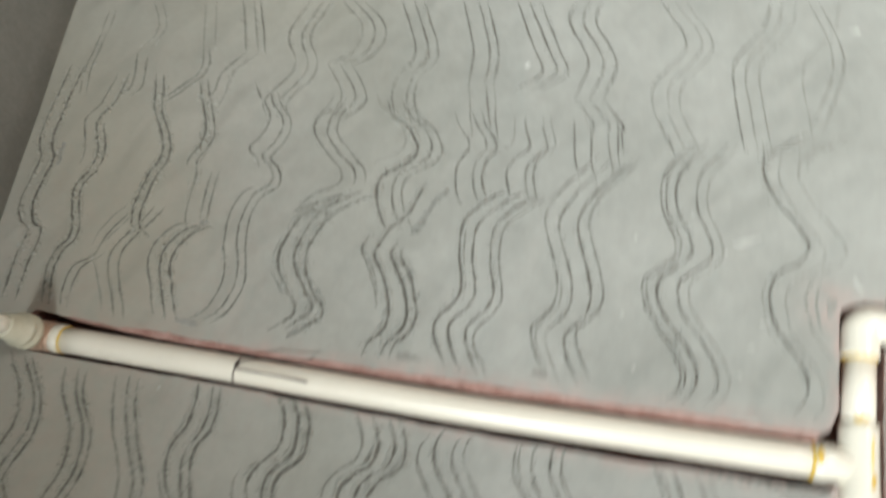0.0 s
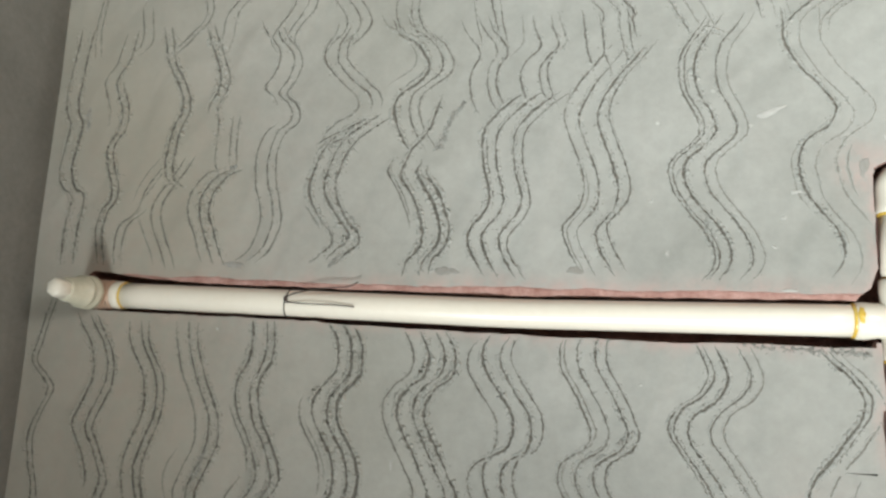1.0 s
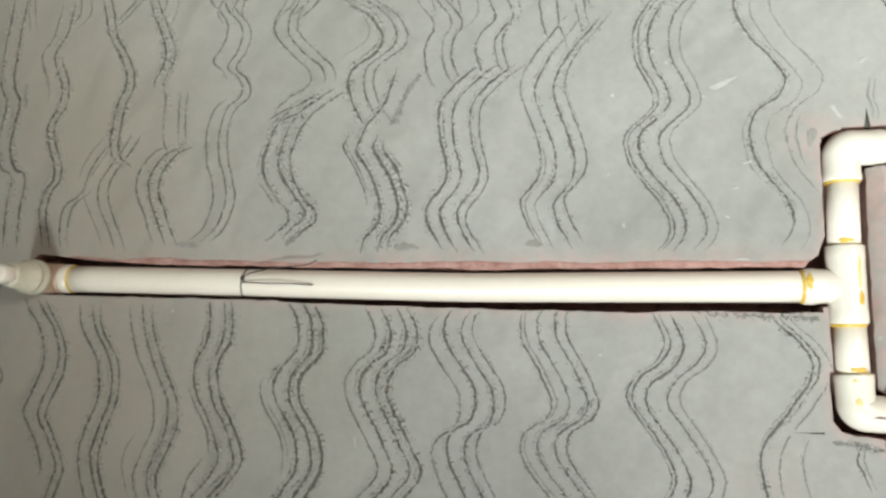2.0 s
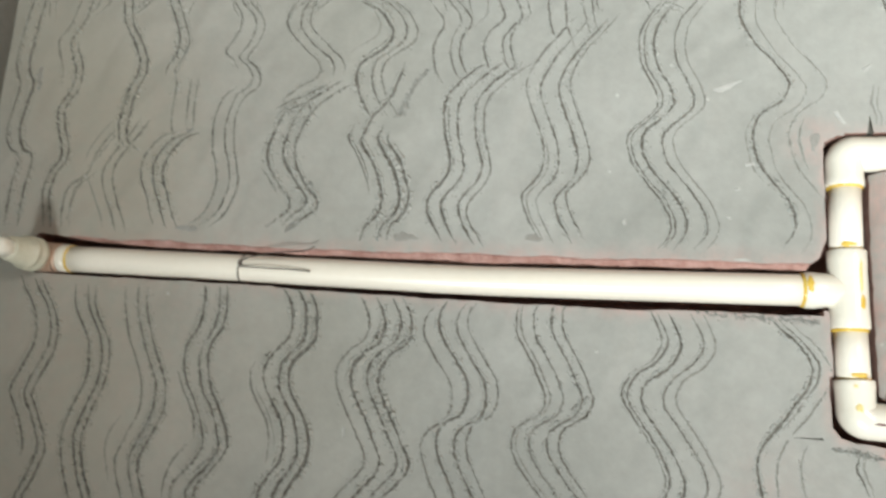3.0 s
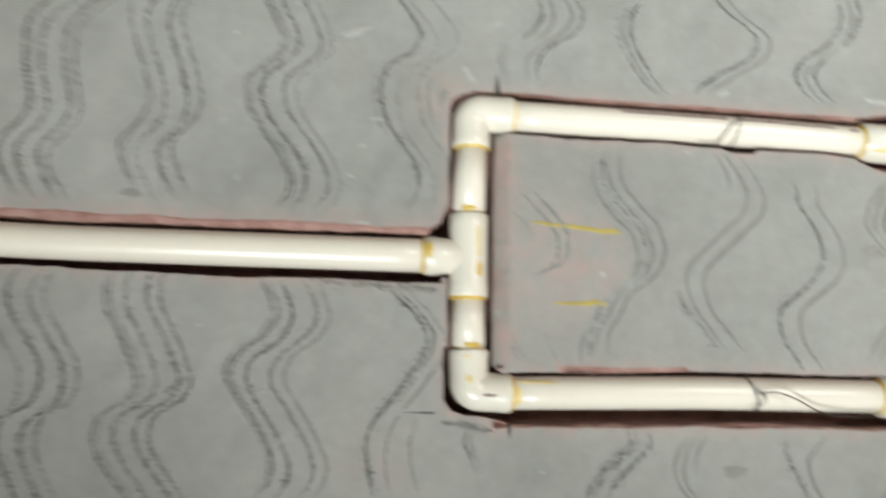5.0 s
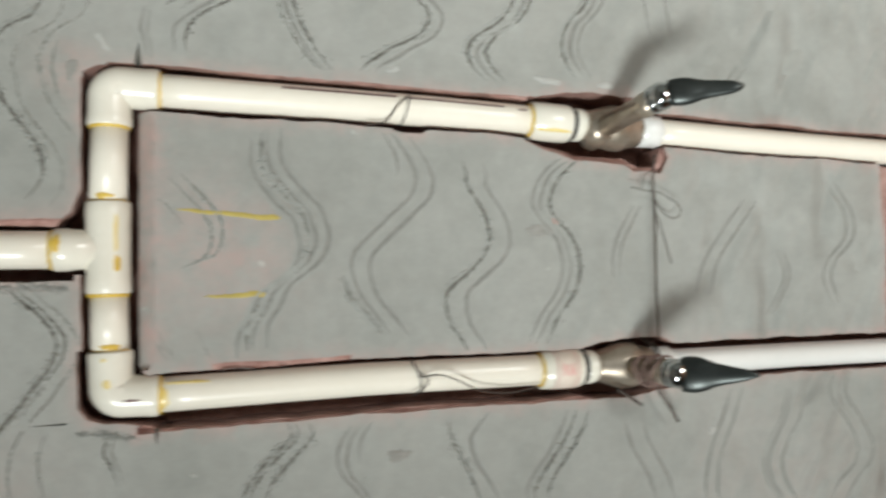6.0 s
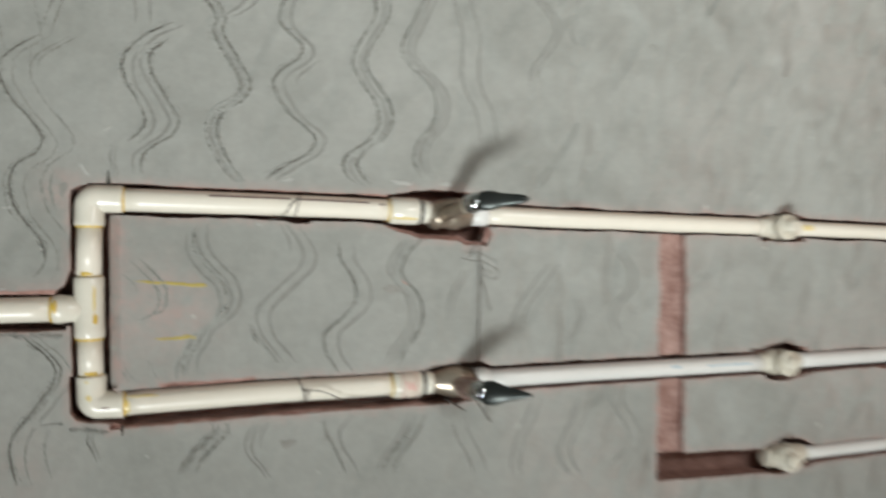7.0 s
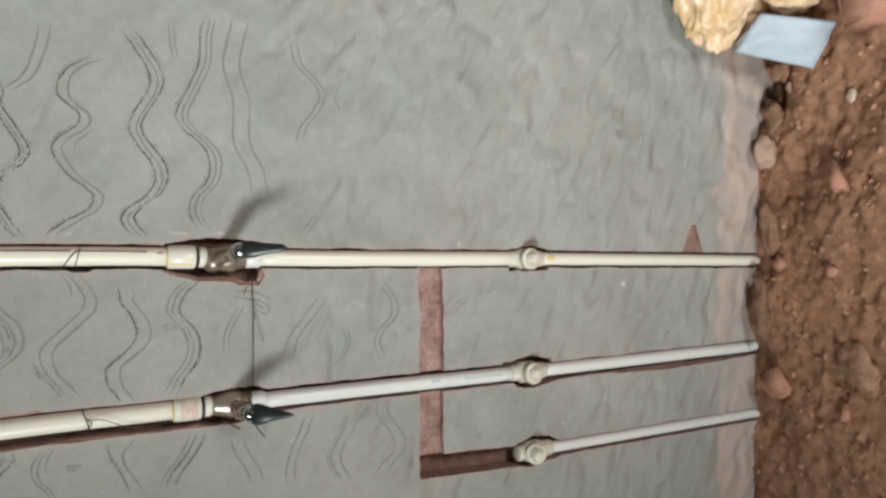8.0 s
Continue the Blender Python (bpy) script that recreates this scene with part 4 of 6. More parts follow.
comb(((0.000, 0.000, 4), (-0.014, 0.001, 4), (0.010, 0.000, 4), (-0.027, -0.001, 2, -0.080, -0.169), (-0.022, -0.001, 1, -0.100, -0.159),), (-0.439, -0.010), (-0.429, -0.025), (-0.426, -0.038), (-0.426, -0.056), (-0.433, -0.066), (-0.443, -0.077), (-0.448, -0.090), (-0.445, -0.105), (-0.436, -0.119), (-0.428, -0.133), (-0.424, -0.150), (-0.426, -0.167), (-0.435, -0.180), (-0.442, -0.192), (-0.443, -0.202), (-0.438, -0.213))
comb(((0.000, 0.000, 4), (-0.014, 0.001, 2), (0.015, 0.001, 4), (0.025, 0.000, 4),), (-0.364, -0.015), (-0.354, -0.033), (-0.352, -0.045), (-0.356, -0.058), (-0.369, -0.068), (-0.378, -0.081), (-0.379, -0.096), (-0.373, -0.110), (-0.364, -0.127), (-0.356, -0.143), (-0.349, -0.157), (-0.350, -0.168), (-0.358, -0.178), (-0.370, -0.191), (-0.375, -0.201), (-0.376, -0.209))
comb(((0.000, 0.000, 3), (-0.013, -0.006, 2), (0.016, -0.002, 3), (0.026, 0.000, 2),), (-0.295, -0.019), (-0.302, -0.029), (-0.303, -0.041), (-0.298, -0.053), (-0.287, -0.070), (-0.278, -0.084), (-0.275, -0.095), (-0.276, -0.107), (-0.281, -0.117), (-0.292, -0.123), (-0.299, -0.132), (-0.300, -0.144), (-0.294, -0.160), (-0.284, -0.180), (-0.276, -0.197))
comb(((0.000, 0.000, 3), (-0.015, 0.000, 2), (-0.011, 0.001, 1), (0.015, 0.001, 3), (0.024, 0.001, 2),), (-0.215, -0.019), (-0.220, -0.027), (-0.219, -0.045), (-0.212, -0.059), (-0.204, -0.073), (-0.198, -0.087), (-0.194, -0.100), (-0.199, -0.112), (-0.211, -0.120), (-0.219, -0.127), (-0.221, -0.139), (-0.217, -0.150), (-0.207, -0.165), (-0.197, -0.177), (-0.189, -0.190))
comb(((0.000, 0.000, 3), (-0.015, 0.003, 2), (-0.011, 0.003, 2), (0.017, 0.001, 2), (0.027, 0.001, 1),), (-0.110, -0.024), (-0.104, -0.036), (-0.100, -0.047), (-0.101, -0.056), (-0.109, -0.068), (-0.120, -0.076), (-0.127, -0.083), (-0.131, -0.093), (-0.129, -0.103), (-0.120, -0.116), (-0.109, -0.133), (-0.102, -0.146), (-0.097, -0.160), (-0.100, -0.172), (-0.109, -0.183))
comb(((0.000, 0.000, 3), (0.005, 0.000, 2, 9, -0.112), (0.014, -0.002, 1), (0.032, 0.002, 1, -0.123, -9),), (-0.031, -0.025), (-0.024, -0.033), (-0.015, -0.041), (-0.007, -0.050), (-0.001, -0.059), (0.000, -0.067), (-0.004, -0.079), (-0.013, -0.092), (-0.023, -0.106), (-0.034, -0.120), (-0.041, -0.133), (-0.043, -0.146), (-0.040, -0.165), (-0.036, -0.178))
comb(((0.000, 0.000, 2), (0.004, 0.001, 1),), (0.033, -0.126), (0.030, -0.139), (0.034, -0.151), (0.038, -0.163))
comb(((0.000, 0.000, 3), (0.010, -0.002, 0),), (0.116, 0.304), (0.090, 0.290), (0.075, 0.276), (0.065, 0.260), (0.068, 0.237), (0.079, 0.219), (0.086, 0.201), (0.082, 0.187), (0.069, 0.175))
comb(((0.000, 0.000, 3), (-0.009, 0.000, 0),), (0.110, 0.285), (0.092, 0.269), (0.092, 0.253), (0.103, 0.231), (0.115, 0.211), (0.120, 0.197), (0.112, 0.183), (0.096, 0.172), (0.084, 0.159), (0.083, 0.141))
comb(((0.000, 0.000, 0), (-0.015, -0.001, 0),), (0.079, 0.377), (0.089, 0.344), (0.092, 0.322), (0.092, 0.299))
comb(((0.000, 0.000, 3), (-0.010, 0.000, 3), (-0.006, 0.000, 0, 0.303, -9),), (0.143, 0.391), (0.139, 0.371), (0.134, 0.345), (0.144, 0.336), (0.160, 0.329), (0.169, 0.311), (0.166, 0.298), (0.176, 0.279), (0.189, 0.256), (0.195, 0.241), (0.187, 0.226), (0.167, 0.212), (0.159, 0.195), (0.162, 0.175), (0.175, 0.151), (0.188, 0.135))
comb(((0.000, 0.000, 0), (-0.013, -0.001, 0),), (0.221, 0.399), (0.218, 0.379), (0.208, 0.348), (0.196, 0.329), (0.177, 0.315))
comb(((0.000, 0.000, 3), (0.012, -0.001, 0),), (0.268, 0.363), (0.244, 0.351), (0.230, 0.336), (0.227, 0.316), (0.237, 0.303), (0.251, 0.290), (0.248, 0.276), (0.229, 0.261), (0.219, 0.247), (0.225, 0.230), (0.241, 0.210), (0.257, 0.197), (0.265, 0.186), (0.260, 0.172), (0.239, 0.158), (0.216, 0.144), (0.210, 0.137))
comb(((0.000, 0.000, 0),), (0.269, 0.274), (0.248, 0.255), (0.245, 0.245))
comb(((0.000, 0.000, 3), (0.016, 0.001, 3), (0.009, -0.001, 0),), (0.302, 0.401), (0.316, 0.382), (0.329, 0.362), (0.336, 0.345), (0.334, 0.327), (0.321, 0.305), (0.310, 0.283), (0.311, 0.269), (0.323, 0.248), (0.336, 0.231), (0.340, 0.209), (0.329, 0.188), (0.308, 0.173), (0.297, 0.159), (0.304, 0.144), (0.314, 0.135))
comb(((0.000, 0.000, 0),), (0.344, 0.377), (0.350, 0.350), (0.352, 0.334))
comb(((0.000, 0.000, 0), (0.006, 0.001, 0),), (0.361, 0.415), (0.362, 0.393), (0.366, 0.369))
comb(((0.000, 0.000, 3), (0.008, 0.001, 0), (0.015, 0.001, 0),), (0.405, 0.427), (0.400, 0.397), (0.398, 0.368), (0.386, 0.338), (0.375, 0.316), (0.367, 0.294), (0.378, 0.276), (0.393, 0.264), (0.407, 0.248), (0.411, 0.226), (0.403, 0.204), (0.387, 0.185), (0.383, 0.163), (0.394, 0.144))
comb(((0.000, 0.000, 0), (0.022, 0.000, 0),), (0.444, 0.431), (0.436, 0.401), (0.430, 0.371), (0.435, 0.346), (0.443, 0.320), (0.442, 0.283), (0.446, 0.254), (0.461, 0.224), (0.468, 0.186))
comb(((0.000, 0.000, 0), (0.009, 0.000, 0),), (0.523, 0.410), (0.531, 0.380), (0.552, 0.359), (0.566, 0.337), (0.556, 0.313), (0.537, 0.288), (0.530, 0.261))
comb(((0.000, 0.000, 0),), (0.599, 0.355), (0.590, 0.331), (0.607, 0.308))
comb(((0.000, 0.000, 0), (0.010, 0.000, 0),), (0.559, 0.164), (0.542, 0.144), (0.534, 0.132))
comb(((0.000, 0.000, 1),), (0.054, 0.043), (0.065, 0.034), (0.073, 0.026), (0.080, 0.016))
comb(((0.000, 0.000, 1), (-0.008, -0.003, 1),), (0.078, 0.053), (0.091, 0.041), (0.100, 0.030), (0.107, 0.016), (0.104, -0.003), (0.087, -0.012))
comb(((0.000, 0.000, 1), (0.005, 0.000, 1),), (0.058, -0.057), (0.062, -0.066), (0.070, -0.079))
comb(((0.000, 0.000, 1),), (0.089, -0.058), (0.094, -0.069), (0.100, -0.080))
comb(((0.000, 0.000, 3), (0.004, 0.001, 0), (0.014, 0.003, 0), (-0.007, -0.005, 0),), (0.135, 0.086), (0.135, 0.068), (0.140, 0.054), (0.152, 0.039), (0.164, 0.027), (0.168, 0.016), (0.170, 0.004), (0.164, -0.011), (0.152, -0.022), (0.140, -0.032), (0.134, -0.045), (0.125, -0.059), (0.124, -0.076))
comb(((0.000, 0.000, 0),), (0.227, 0.089), (0.237, 0.070), (0.237, 0.055))
comb(((0.000, 0.000, 0), (0.014, -0.002, 0), (-0.008, 0.000, 3, -0.021, -9), (-0.005, 0.000, 0, -0.024, -9),), (0.234, 0.089), (0.247, 0.070), (0.253, 0.055), (0.249, 0.040), (0.236, 0.028), (0.216, 0.010), (0.204, -0.004), (0.201, -0.016), (0.206, -0.033), (0.219, -0.051), (0.231, -0.066))
comb(((0.000, 0.000, 3), (0.017, -0.001, 0),), (0.291, 0.069), (0.294, 0.058), (0.294, 0.050), (0.301, 0.040), (0.309, 0.028), (0.314, 0.010), (0.310, -0.005), (0.295, -0.020), (0.279, -0.033), (0.276, -0.045), (0.279, -0.060), (0.289, -0.075), (0.293, -0.083))
comb(((0.000, 0.000, 3), (-0.009, 0.000, 0), (-0.016, 0.002, 0),), (0.396, 0.074), (0.378, 0.060), (0.369, 0.044), (0.368, 0.031), (0.377, 0.020), (0.389, 0.004), (0.394, -0.017), (0.388, -0.038), (0.373, -0.058), (0.362, -0.079))
comb(((0.000, 0.000, 0), (-0.007, 0.000, 0),), (0.454, 0.036), (0.441, 0.015), (0.432, -0.007), (0.432, -0.026))
comb(((0.000, 0.000, 0), (0.014, -0.001, 0),), (0.561, 0.043), (0.537, 0.014), (0.517, -0.013), (0.507, -0.041))
comb(((0.000, 0.000, 0), (0.006, 0.000, 0),), (0.596, -0.003), (0.603, -0.026), (0.595, -0.043), (0.581, -0.062))
comb(((0.000, 0.000, 0), (0.010, 0.000, 0),), (0.654, 0.061), (0.674, 0.032), (0.674, 0.008), (0.654, -0.012), (0.647, -0.030), (0.656, -0.053))
comb(((0.000, 0.000, 0), (0.007, -0.004, 0),), (0.779, 0.017), (0.791, 0.024), (0.801, 0.029))
comb(((0.000, 0.000, 3), (0.005, 0.000, 3), (0.016, -0.001, 3),), (0.153, -0.129), (0.155, -0.138), (0.148, -0.146), (0.136, -0.157), (0.125, -0.170), (0.119, -0.183))
comb(((0.000, 0.000, 0), (0.006, -0.001, 0),), (0.199, -0.134), (0.192, -0.145), (0.189, -0.159), (0.194, -0.171), (0.202, -0.181), (0.211, -0.196))
comb(((0.000, 0.000, 0),), (0.216, -0.132), (0.206, -0.146), (0.204, -0.162))
comb(((0.000, 0.000, 3),), (0.276, -0.134), (0.278, -0.149), (0.286, -0.164), (0.293, -0.180), (0.301, -0.200))
comb(((0.000, 0.000, 0),), (0.310, -0.131), (0.296, -0.145), (0.294, -0.155), (0.299, -0.170), (0.312, -0.189), (0.317, -0.204))
comb(((0.000, 0.000, 3), (-0.007, 0.001, 0), (0.012, -0.001, 3),), (0.386, -0.134), (0.380, -0.149), (0.369, -0.166), (0.355, -0.183), (0.348, -0.195), (0.348, -0.207))
comb(((0.000, 0.000, 0), (0.018, -0.001, 0),), (0.432, -0.145), (0.435, -0.161), (0.443, -0.177), (0.454, -0.196), (0.460, -0.215))
comb(((0.000, 0.000, 0), (0.012, -0.001, 0),), (0.540, -0.126), (0.529, -0.151), (0.516, -0.178), (0.509, -0.205), (0.511, -0.223))
comb(((0.000, 0.000, 0), (0.015, -0.002, 0), (-0.005, 0.000, 0),), (0.605, -0.129), (0.597, -0.156), (0.583, -0.177), (0.576, -0.193), (0.582, -0.213), (0.595, -0.231))
comb(((0.000, 0.000, 0), (0.018, -0.001, 0),), (0.654, -0.117), (0.649, -0.137), (0.666, -0.161), (0.679, -0.185), (0.675, -0.202), (0.656, -0.218), (0.645, -0.233))
comb(((0.000, 0, 2), (0.007, 0, 2),), (-0.739, 0.346), (-0.746, 0.302), (-0.743, 0.269))
comb(((0.000, 0, 2), (0.012, 0, 2),), (-0.689, 0.323), (-0.684, 0.286), (-0.699, 0.267))
comb(((0.000, 0, 2), (0.008, 0, 2),), (-0.614, 0.335), (-0.610, 0.307), (-0.629, 0.284), (-0.651, 0.265))
comb(((0.000, 0, 2), (0.013, 0, 2),), (-0.563, 0.330), (-0.584, 0.307), (-0.589, 0.281), (-0.594, 0.263))
comb(((0.000, 0, 2), (0.015, 0, 2), (0.025, 0, 2),), (-0.508, 0.325), (-0.510, 0.307), (-0.531, 0.276), (-0.525, 0.260))
comb(((0.000, 0, 2), (0.014, 0, 2), (0.026, 0, 2),), (-0.472, 0.322), (-0.450, 0.285), (-0.474, 0.258))
comb(((0.000, 0, 2), (0.015, 0, 2), (0.023, 0, 2),), (-0.396, 0.315), (-0.399, 0.292), (-0.389, 0.268), (-0.365, 0.254))
comb(((0.000, 0, 2), (0.018, 0, 2), (0.025, 0, 2),), (-0.324, 0.308), (-0.318, 0.280), (-0.312, 0.252))
comb(((0.000, 0, 2), (0.014, 0, 2), (0.027, 0, 2),), (-0.221, 0.299), (-0.201, 0.275), (-0.201, 0.265), (-0.197, 0.248))
comb(((0.000, 0, 2), (0.012, 0, 1), (0.024, 0, 1),), (-0.148, 0.292), (-0.124, 0.245))
comb(((0.000, 0, 2), (0.011, 0, 1), (0.027, 0, 1), (0.034, 0, 1),), (-0.012, 0.280), (-0.043, 0.257), (-0.048, 0.242))
comb(((0.000, 0, 2), (0.008, 0, 2),), (-0.738, 0.373), (-0.739, 0.346))
comb(((0.000, 0, 1), (0.009, 0, 1),), (-0.687, 0.389), (-0.673, 0.354), (-0.689, 0.323))
comb(((0.000, 0, 1), (0.013, 0, 1),), (-0.626, 0.392), (-0.614, 0.335))
comb(((0.000, 0, 2), (0.013, 0, 2), (0.021, 0, 2),), (-0.583, 0.394), (-0.563, 0.330))
comb(((0.000, 0, 2), (0.014, 0, 2), (0.024, 0, 2),), (-0.505, 0.397), (-0.521, 0.355), (-0.508, 0.325))
comb(((0.000, 0, 2), (0.014, 0, 2), (0.025, 0, 2),), (-0.472, 0.398), (-0.445, 0.369), (-0.448, 0.339), (-0.472, 0.322))
comb(((0.000, 0, 2), (0.013, 0, 2), (0.023, 0, 2),), (-0.407, 0.401), (-0.383, 0.342), (-0.396, 0.315))
comb(((0.000, 0, 2), (0.016, 0, 2), (0.025, 0, 2),), (-0.343, 0.403), (-0.325, 0.349), (-0.324, 0.308))
comb(((0.000, 0, 2), (0.013, 0, 2), (0.024, 0, 2),), (-0.289, 0.405), (-0.265, 0.352), (-0.254, 0.325), (-0.278, 0.304))
comb(((0.000, 0, 2), (0.014, 0, 2), (0.026, 0, 2),), (-0.230, 0.408), (-0.234, 0.382), (-0.211, 0.339), (-0.221, 0.299))
comb(((0.000, 0, 2), (0.014, 0, 1), (0.024, 0, 1),), (-0.151, 0.411), (-0.123, 0.363), (-0.148, 0.319), (-0.148, 0.292))
comb(((0.000, 0, 2), (0.011, 0, 1), (0.023, 0, 1), (0.060, 0, 1),), (-0.049, 0.415), (-0.055, 0.384), (-0.079, 0.344), (-0.074, 0.295), (-0.066, 0.257))
comb(((0.000, 0, 1), (0.009, 0, 1),), (-0.017, 0.416), (0.006, 0.352), (-0.012, 0.280))
tear((-0.088, -0.0225), (-0.035, -0.0245), 0.0075)
tear((-0.040, -0.0250), (0.006, -0.0270), 0.0085)
tear((0.012, -0.1245), (0.052, -0.1300), 0.0070)
tear((-0.690, 0.030), (-0.640, 0.027), 0.0060)
tear((-0.328, 0.198), (-0.354, 0.152), 0.0083)
tear((-0.434, 0.089), (-0.436, 0.063), 0.0083)
tear((-0.440, 0.055), (-0.454, 0.040), 0.0083)
tear((-0.342, 0.061), (-0.365, 0.045), 0.0073)
tear((-0.362, 0.043), (-0.366, 0.033), 0.0052)
tear((-0.569, -0.135), (-0.580, -0.163), 0.0094)
tear((-0.500, -0.165), (-0.517, -0.179), 0.0083)
tear((-0.424, -0.164), (-0.436, -0.180), 0.0073)
tear((-0.326, -0.051), (-0.343, -0.065), 0.0052)
tear((-0.173, -0.096), (-0.188, -0.108), 0.0052)
tear((-0.448, 0.156), (-0.467, 0.162), 0.0052)
tear((-0.345, 0.164), (-0.355, 0.150), 0.0062)
tear((-0.743, 0.213), (-0.742, 0.187), 0.0073)
tear((-0.560, 0.143), (-0.567, 0.139), 0.0052)
tear((-0.110, 0.090), (-0.117, 0.068), 0.0042)
fleck(-0.062, 0.173, 0.0120, 0.0030, 0.42, PALE)
fleck(0.050, 0.187, 0.0052, 0.0016, 0.52, PALE)
fleck(-0.044, 0.104, 0.0050, 0.0015, 0.17, PALE)
fleck(-0.054, 0.082, 0.0030, 0.0015, -0.00, PALE)
fleck(-0.159, 0.098, 0.0020, 0.0015, -0.00, PALE)
fleck(-0.146, 0.053, 0.0016, 0.0036, -0.17, PALE)
fleck(-0.168, -0.058, 0.0016, 0.0012, -0.00, PALE)
fleck(-0.051, 0.022, 0.0088, 0.0012, -0.05, PALE)
fleck(-0.062, 0.058, 0.0024, 0.0012, -0.35, PALE)
fleck(-0.078, 0.162, 0.0020, 0.0015, -0.00, PALE)
fleck(-0.566, -0.021, 0.0018, 0.0018, -0.00, PALE)
fleck(-0.383, -0.137, 0.0015, 0.0045, -0.00, PALE)
fleck(0.027, 0.145, 0.0080, 0.0020, -1.05, PALE)
fleck(0.236, 0.139, 0.0060, 0.0025, 0.17, PALE)
fleck(0.369, 0.139, 0.0109, 0.0036, -0.09, PALE)
fleck(0.422, 0.138, 0.0073, 0.0036, -0.00, PALE)
fleck(0.235, -0.159, 0.0102, 0.0061, 0.17, DAB)
fleck(0.087, -0.160, 0.0024, 0.0016, -0.00, PALE)
fleck(0.357, 0.013, 0.0120, 0.0060, 0.14, DAB)
fleck(0.371, 0.021, 0.0035, 0.0020, -0.70, DUSTY)
fleck(0.519, -0.160, 0.0049, 0.0036, -0.00, PALE)
fleck(-0.338, 0.037, 0.0100, 0.0040, -0.00, DAB)
fleck(-0.224, 0.038, 0.0072, 0.0044, -0.00, DAB)
fleck(-0.554, 0.042, 0.0132, 0.0036, -0.09, DAB)
fleck(0.007, 0.124, 0.0040, 0.0088, -0.17, DAB)


# ---------------------------------------------------------------- pipework
AXIS = -0.0088        # depth of the pipe axes
R_PIPE, R_FIT, R_LOW = 0.0126, 0.0148, 0.0110


def on(path, u):
    """The place of a pipe's axis at u."""
    for (a, x), (b, y) in zip(path, path[1:]):
        if u <= b or (b, y) == path[-1]:
            return (u, x + (y - x) * (u - a) / (b - a), AXIS)


def pipe_run(path, u0, u1, r):
    bm = bmesh.new()
    n = max(4, int((u1 - u0) / 0.03))
    sweep(bm, [on(path, u0 + (u1 - u0) * k / n) for k in range(n + 1)], r, 24)
    return bm


def ring(at, way, r, width):
    bm = bmesh.new()
    lathe(bm, Vector(at) - Vector(way).normalized() * width / 2, way, [(0, r - 0.0010), (0.0004, r + 0.0003), (width * 0.5, r + 0.0006), (width - 0.0004, r + 0.0002), (width, r - 0.0010)], 24)
    return bm


def drip(at, size, seed):
    bm = bmesh.new()
    blob(bm, at, size, seed, 0.5, 2)
    return bm


def film(at, way, angle, along, around, r, seed):
    """A thin ragged film of cement on a round surface: half sizes along the axis and around it."""
    bm = bmesh.new()
    c, t = Vector(at), Vector(way).normalized()
    side = Vector((0, 1, 0)) if abs(t.x) > 0.5 else Vector((1, 0, 0))
    n = 26
    rings = []
    for size, rise in ((1.0, -0.0002), (0.86, 0.00022), (0.45, 0.00034)):
        row = []
        for j in range(n):
            w = 2 * math.pi * j / n
            k = size * (1 + 0.45 * noise.noise(Vector((math.cos(w) * 1.4 + seed * 3.1, math.sin(w) * 1.4, seed))) + 0.25 * noise.noise(Vector((math.cos(w) * 4, math.sin(w) * 4, seed * 1.7))))
            a = angle + around * k * math.sin(w) / r
            row.append(bm.verts.new(c + t * (along * k * math.cos(w)) + (side * math.sin(a) + Vector((0, 0, math.cos(a)))) * (r + rise)))
        rings.append(row)
    for x, y in zip(rings, rings[1:]):
        for j in range(n):
            bm.faces.new((x[j], x[(j + 1) % n], y[(j + 1) % n], y[j]))
    bm.faces.new(rings[-1])
    return bm


def elbow_body(a, corner, b, r):
    """A socket elbow from a round a corner to b, with lips at both mouths."""
    a, c, b = Vector(a), Vector(corner), Vector(b)
    da, db = (a - c).normalized(), (b - c).normalized()
    bend = 0.0085
    pts, rad = [], []
    la, lb = (a - c).length, (b - c).length
    for s, k in ((la, 1.0), (la - 0.0012, 1.025), (la - 0.006, 1.025), (la - 0.008, 1.0), (bend + 0.001, 0.99)):
        pts.append(c + da * s)
        rad.append(r * k)
    for j in range(0, 9):
        t = j / 8 * math.pi / 2
        pts.append(c + da * bend * (1 - math.sin(t)) + db * bend * (1 - math.cos(t)))
        rad.append(r * (0.99 + 0.03 * math.sin(2 * t)))
    for s, k in ((bend + 0.001, 0.99), (lb - 0.008, 1.0), (lb - 0.006, 1.025), (lb - 0.0012, 1.025), (lb, 1.0)):
        pts.append(c + db * s)
        rad.append(r * k)
    bm = bmesh.new()
    sweep(bm, pts, rad, 24)
    return bm


def tee_body(top_, low, mouth, r):
    bm = bmesh.new()
    t, l, m = Vector(top_), Vector(low), Vector(mouth)
    L = (l - t).length
    lathe(bm, t, l - t, [(0, r * 0.97), (0.001, r * 1.02), (0.010, r * 1.02), (0.013, r), (L - 0.013, r), (L - 0.010, r * 1.02), (L - 0.001, r * 1.02), (L, r * 0.97)], 24)
    c = (t + l) / 2
    c = Vector((c.x, m.y, c.z))
    k = (m - c).length
    lathe(bm, c, m - c, [(0, r * 0.9), (k - 0.011, r * 0.98), (k - 0.009, r * 1.02), (k - 0.001, r * 1.02), (k, r * 0.97)], 24)
    return bm


def wire(points, r=0.0006, seg=6):
    bm = bmesh.new()
    sweep(bm, smoothed(points, 0.003), r, seg)
    return bm


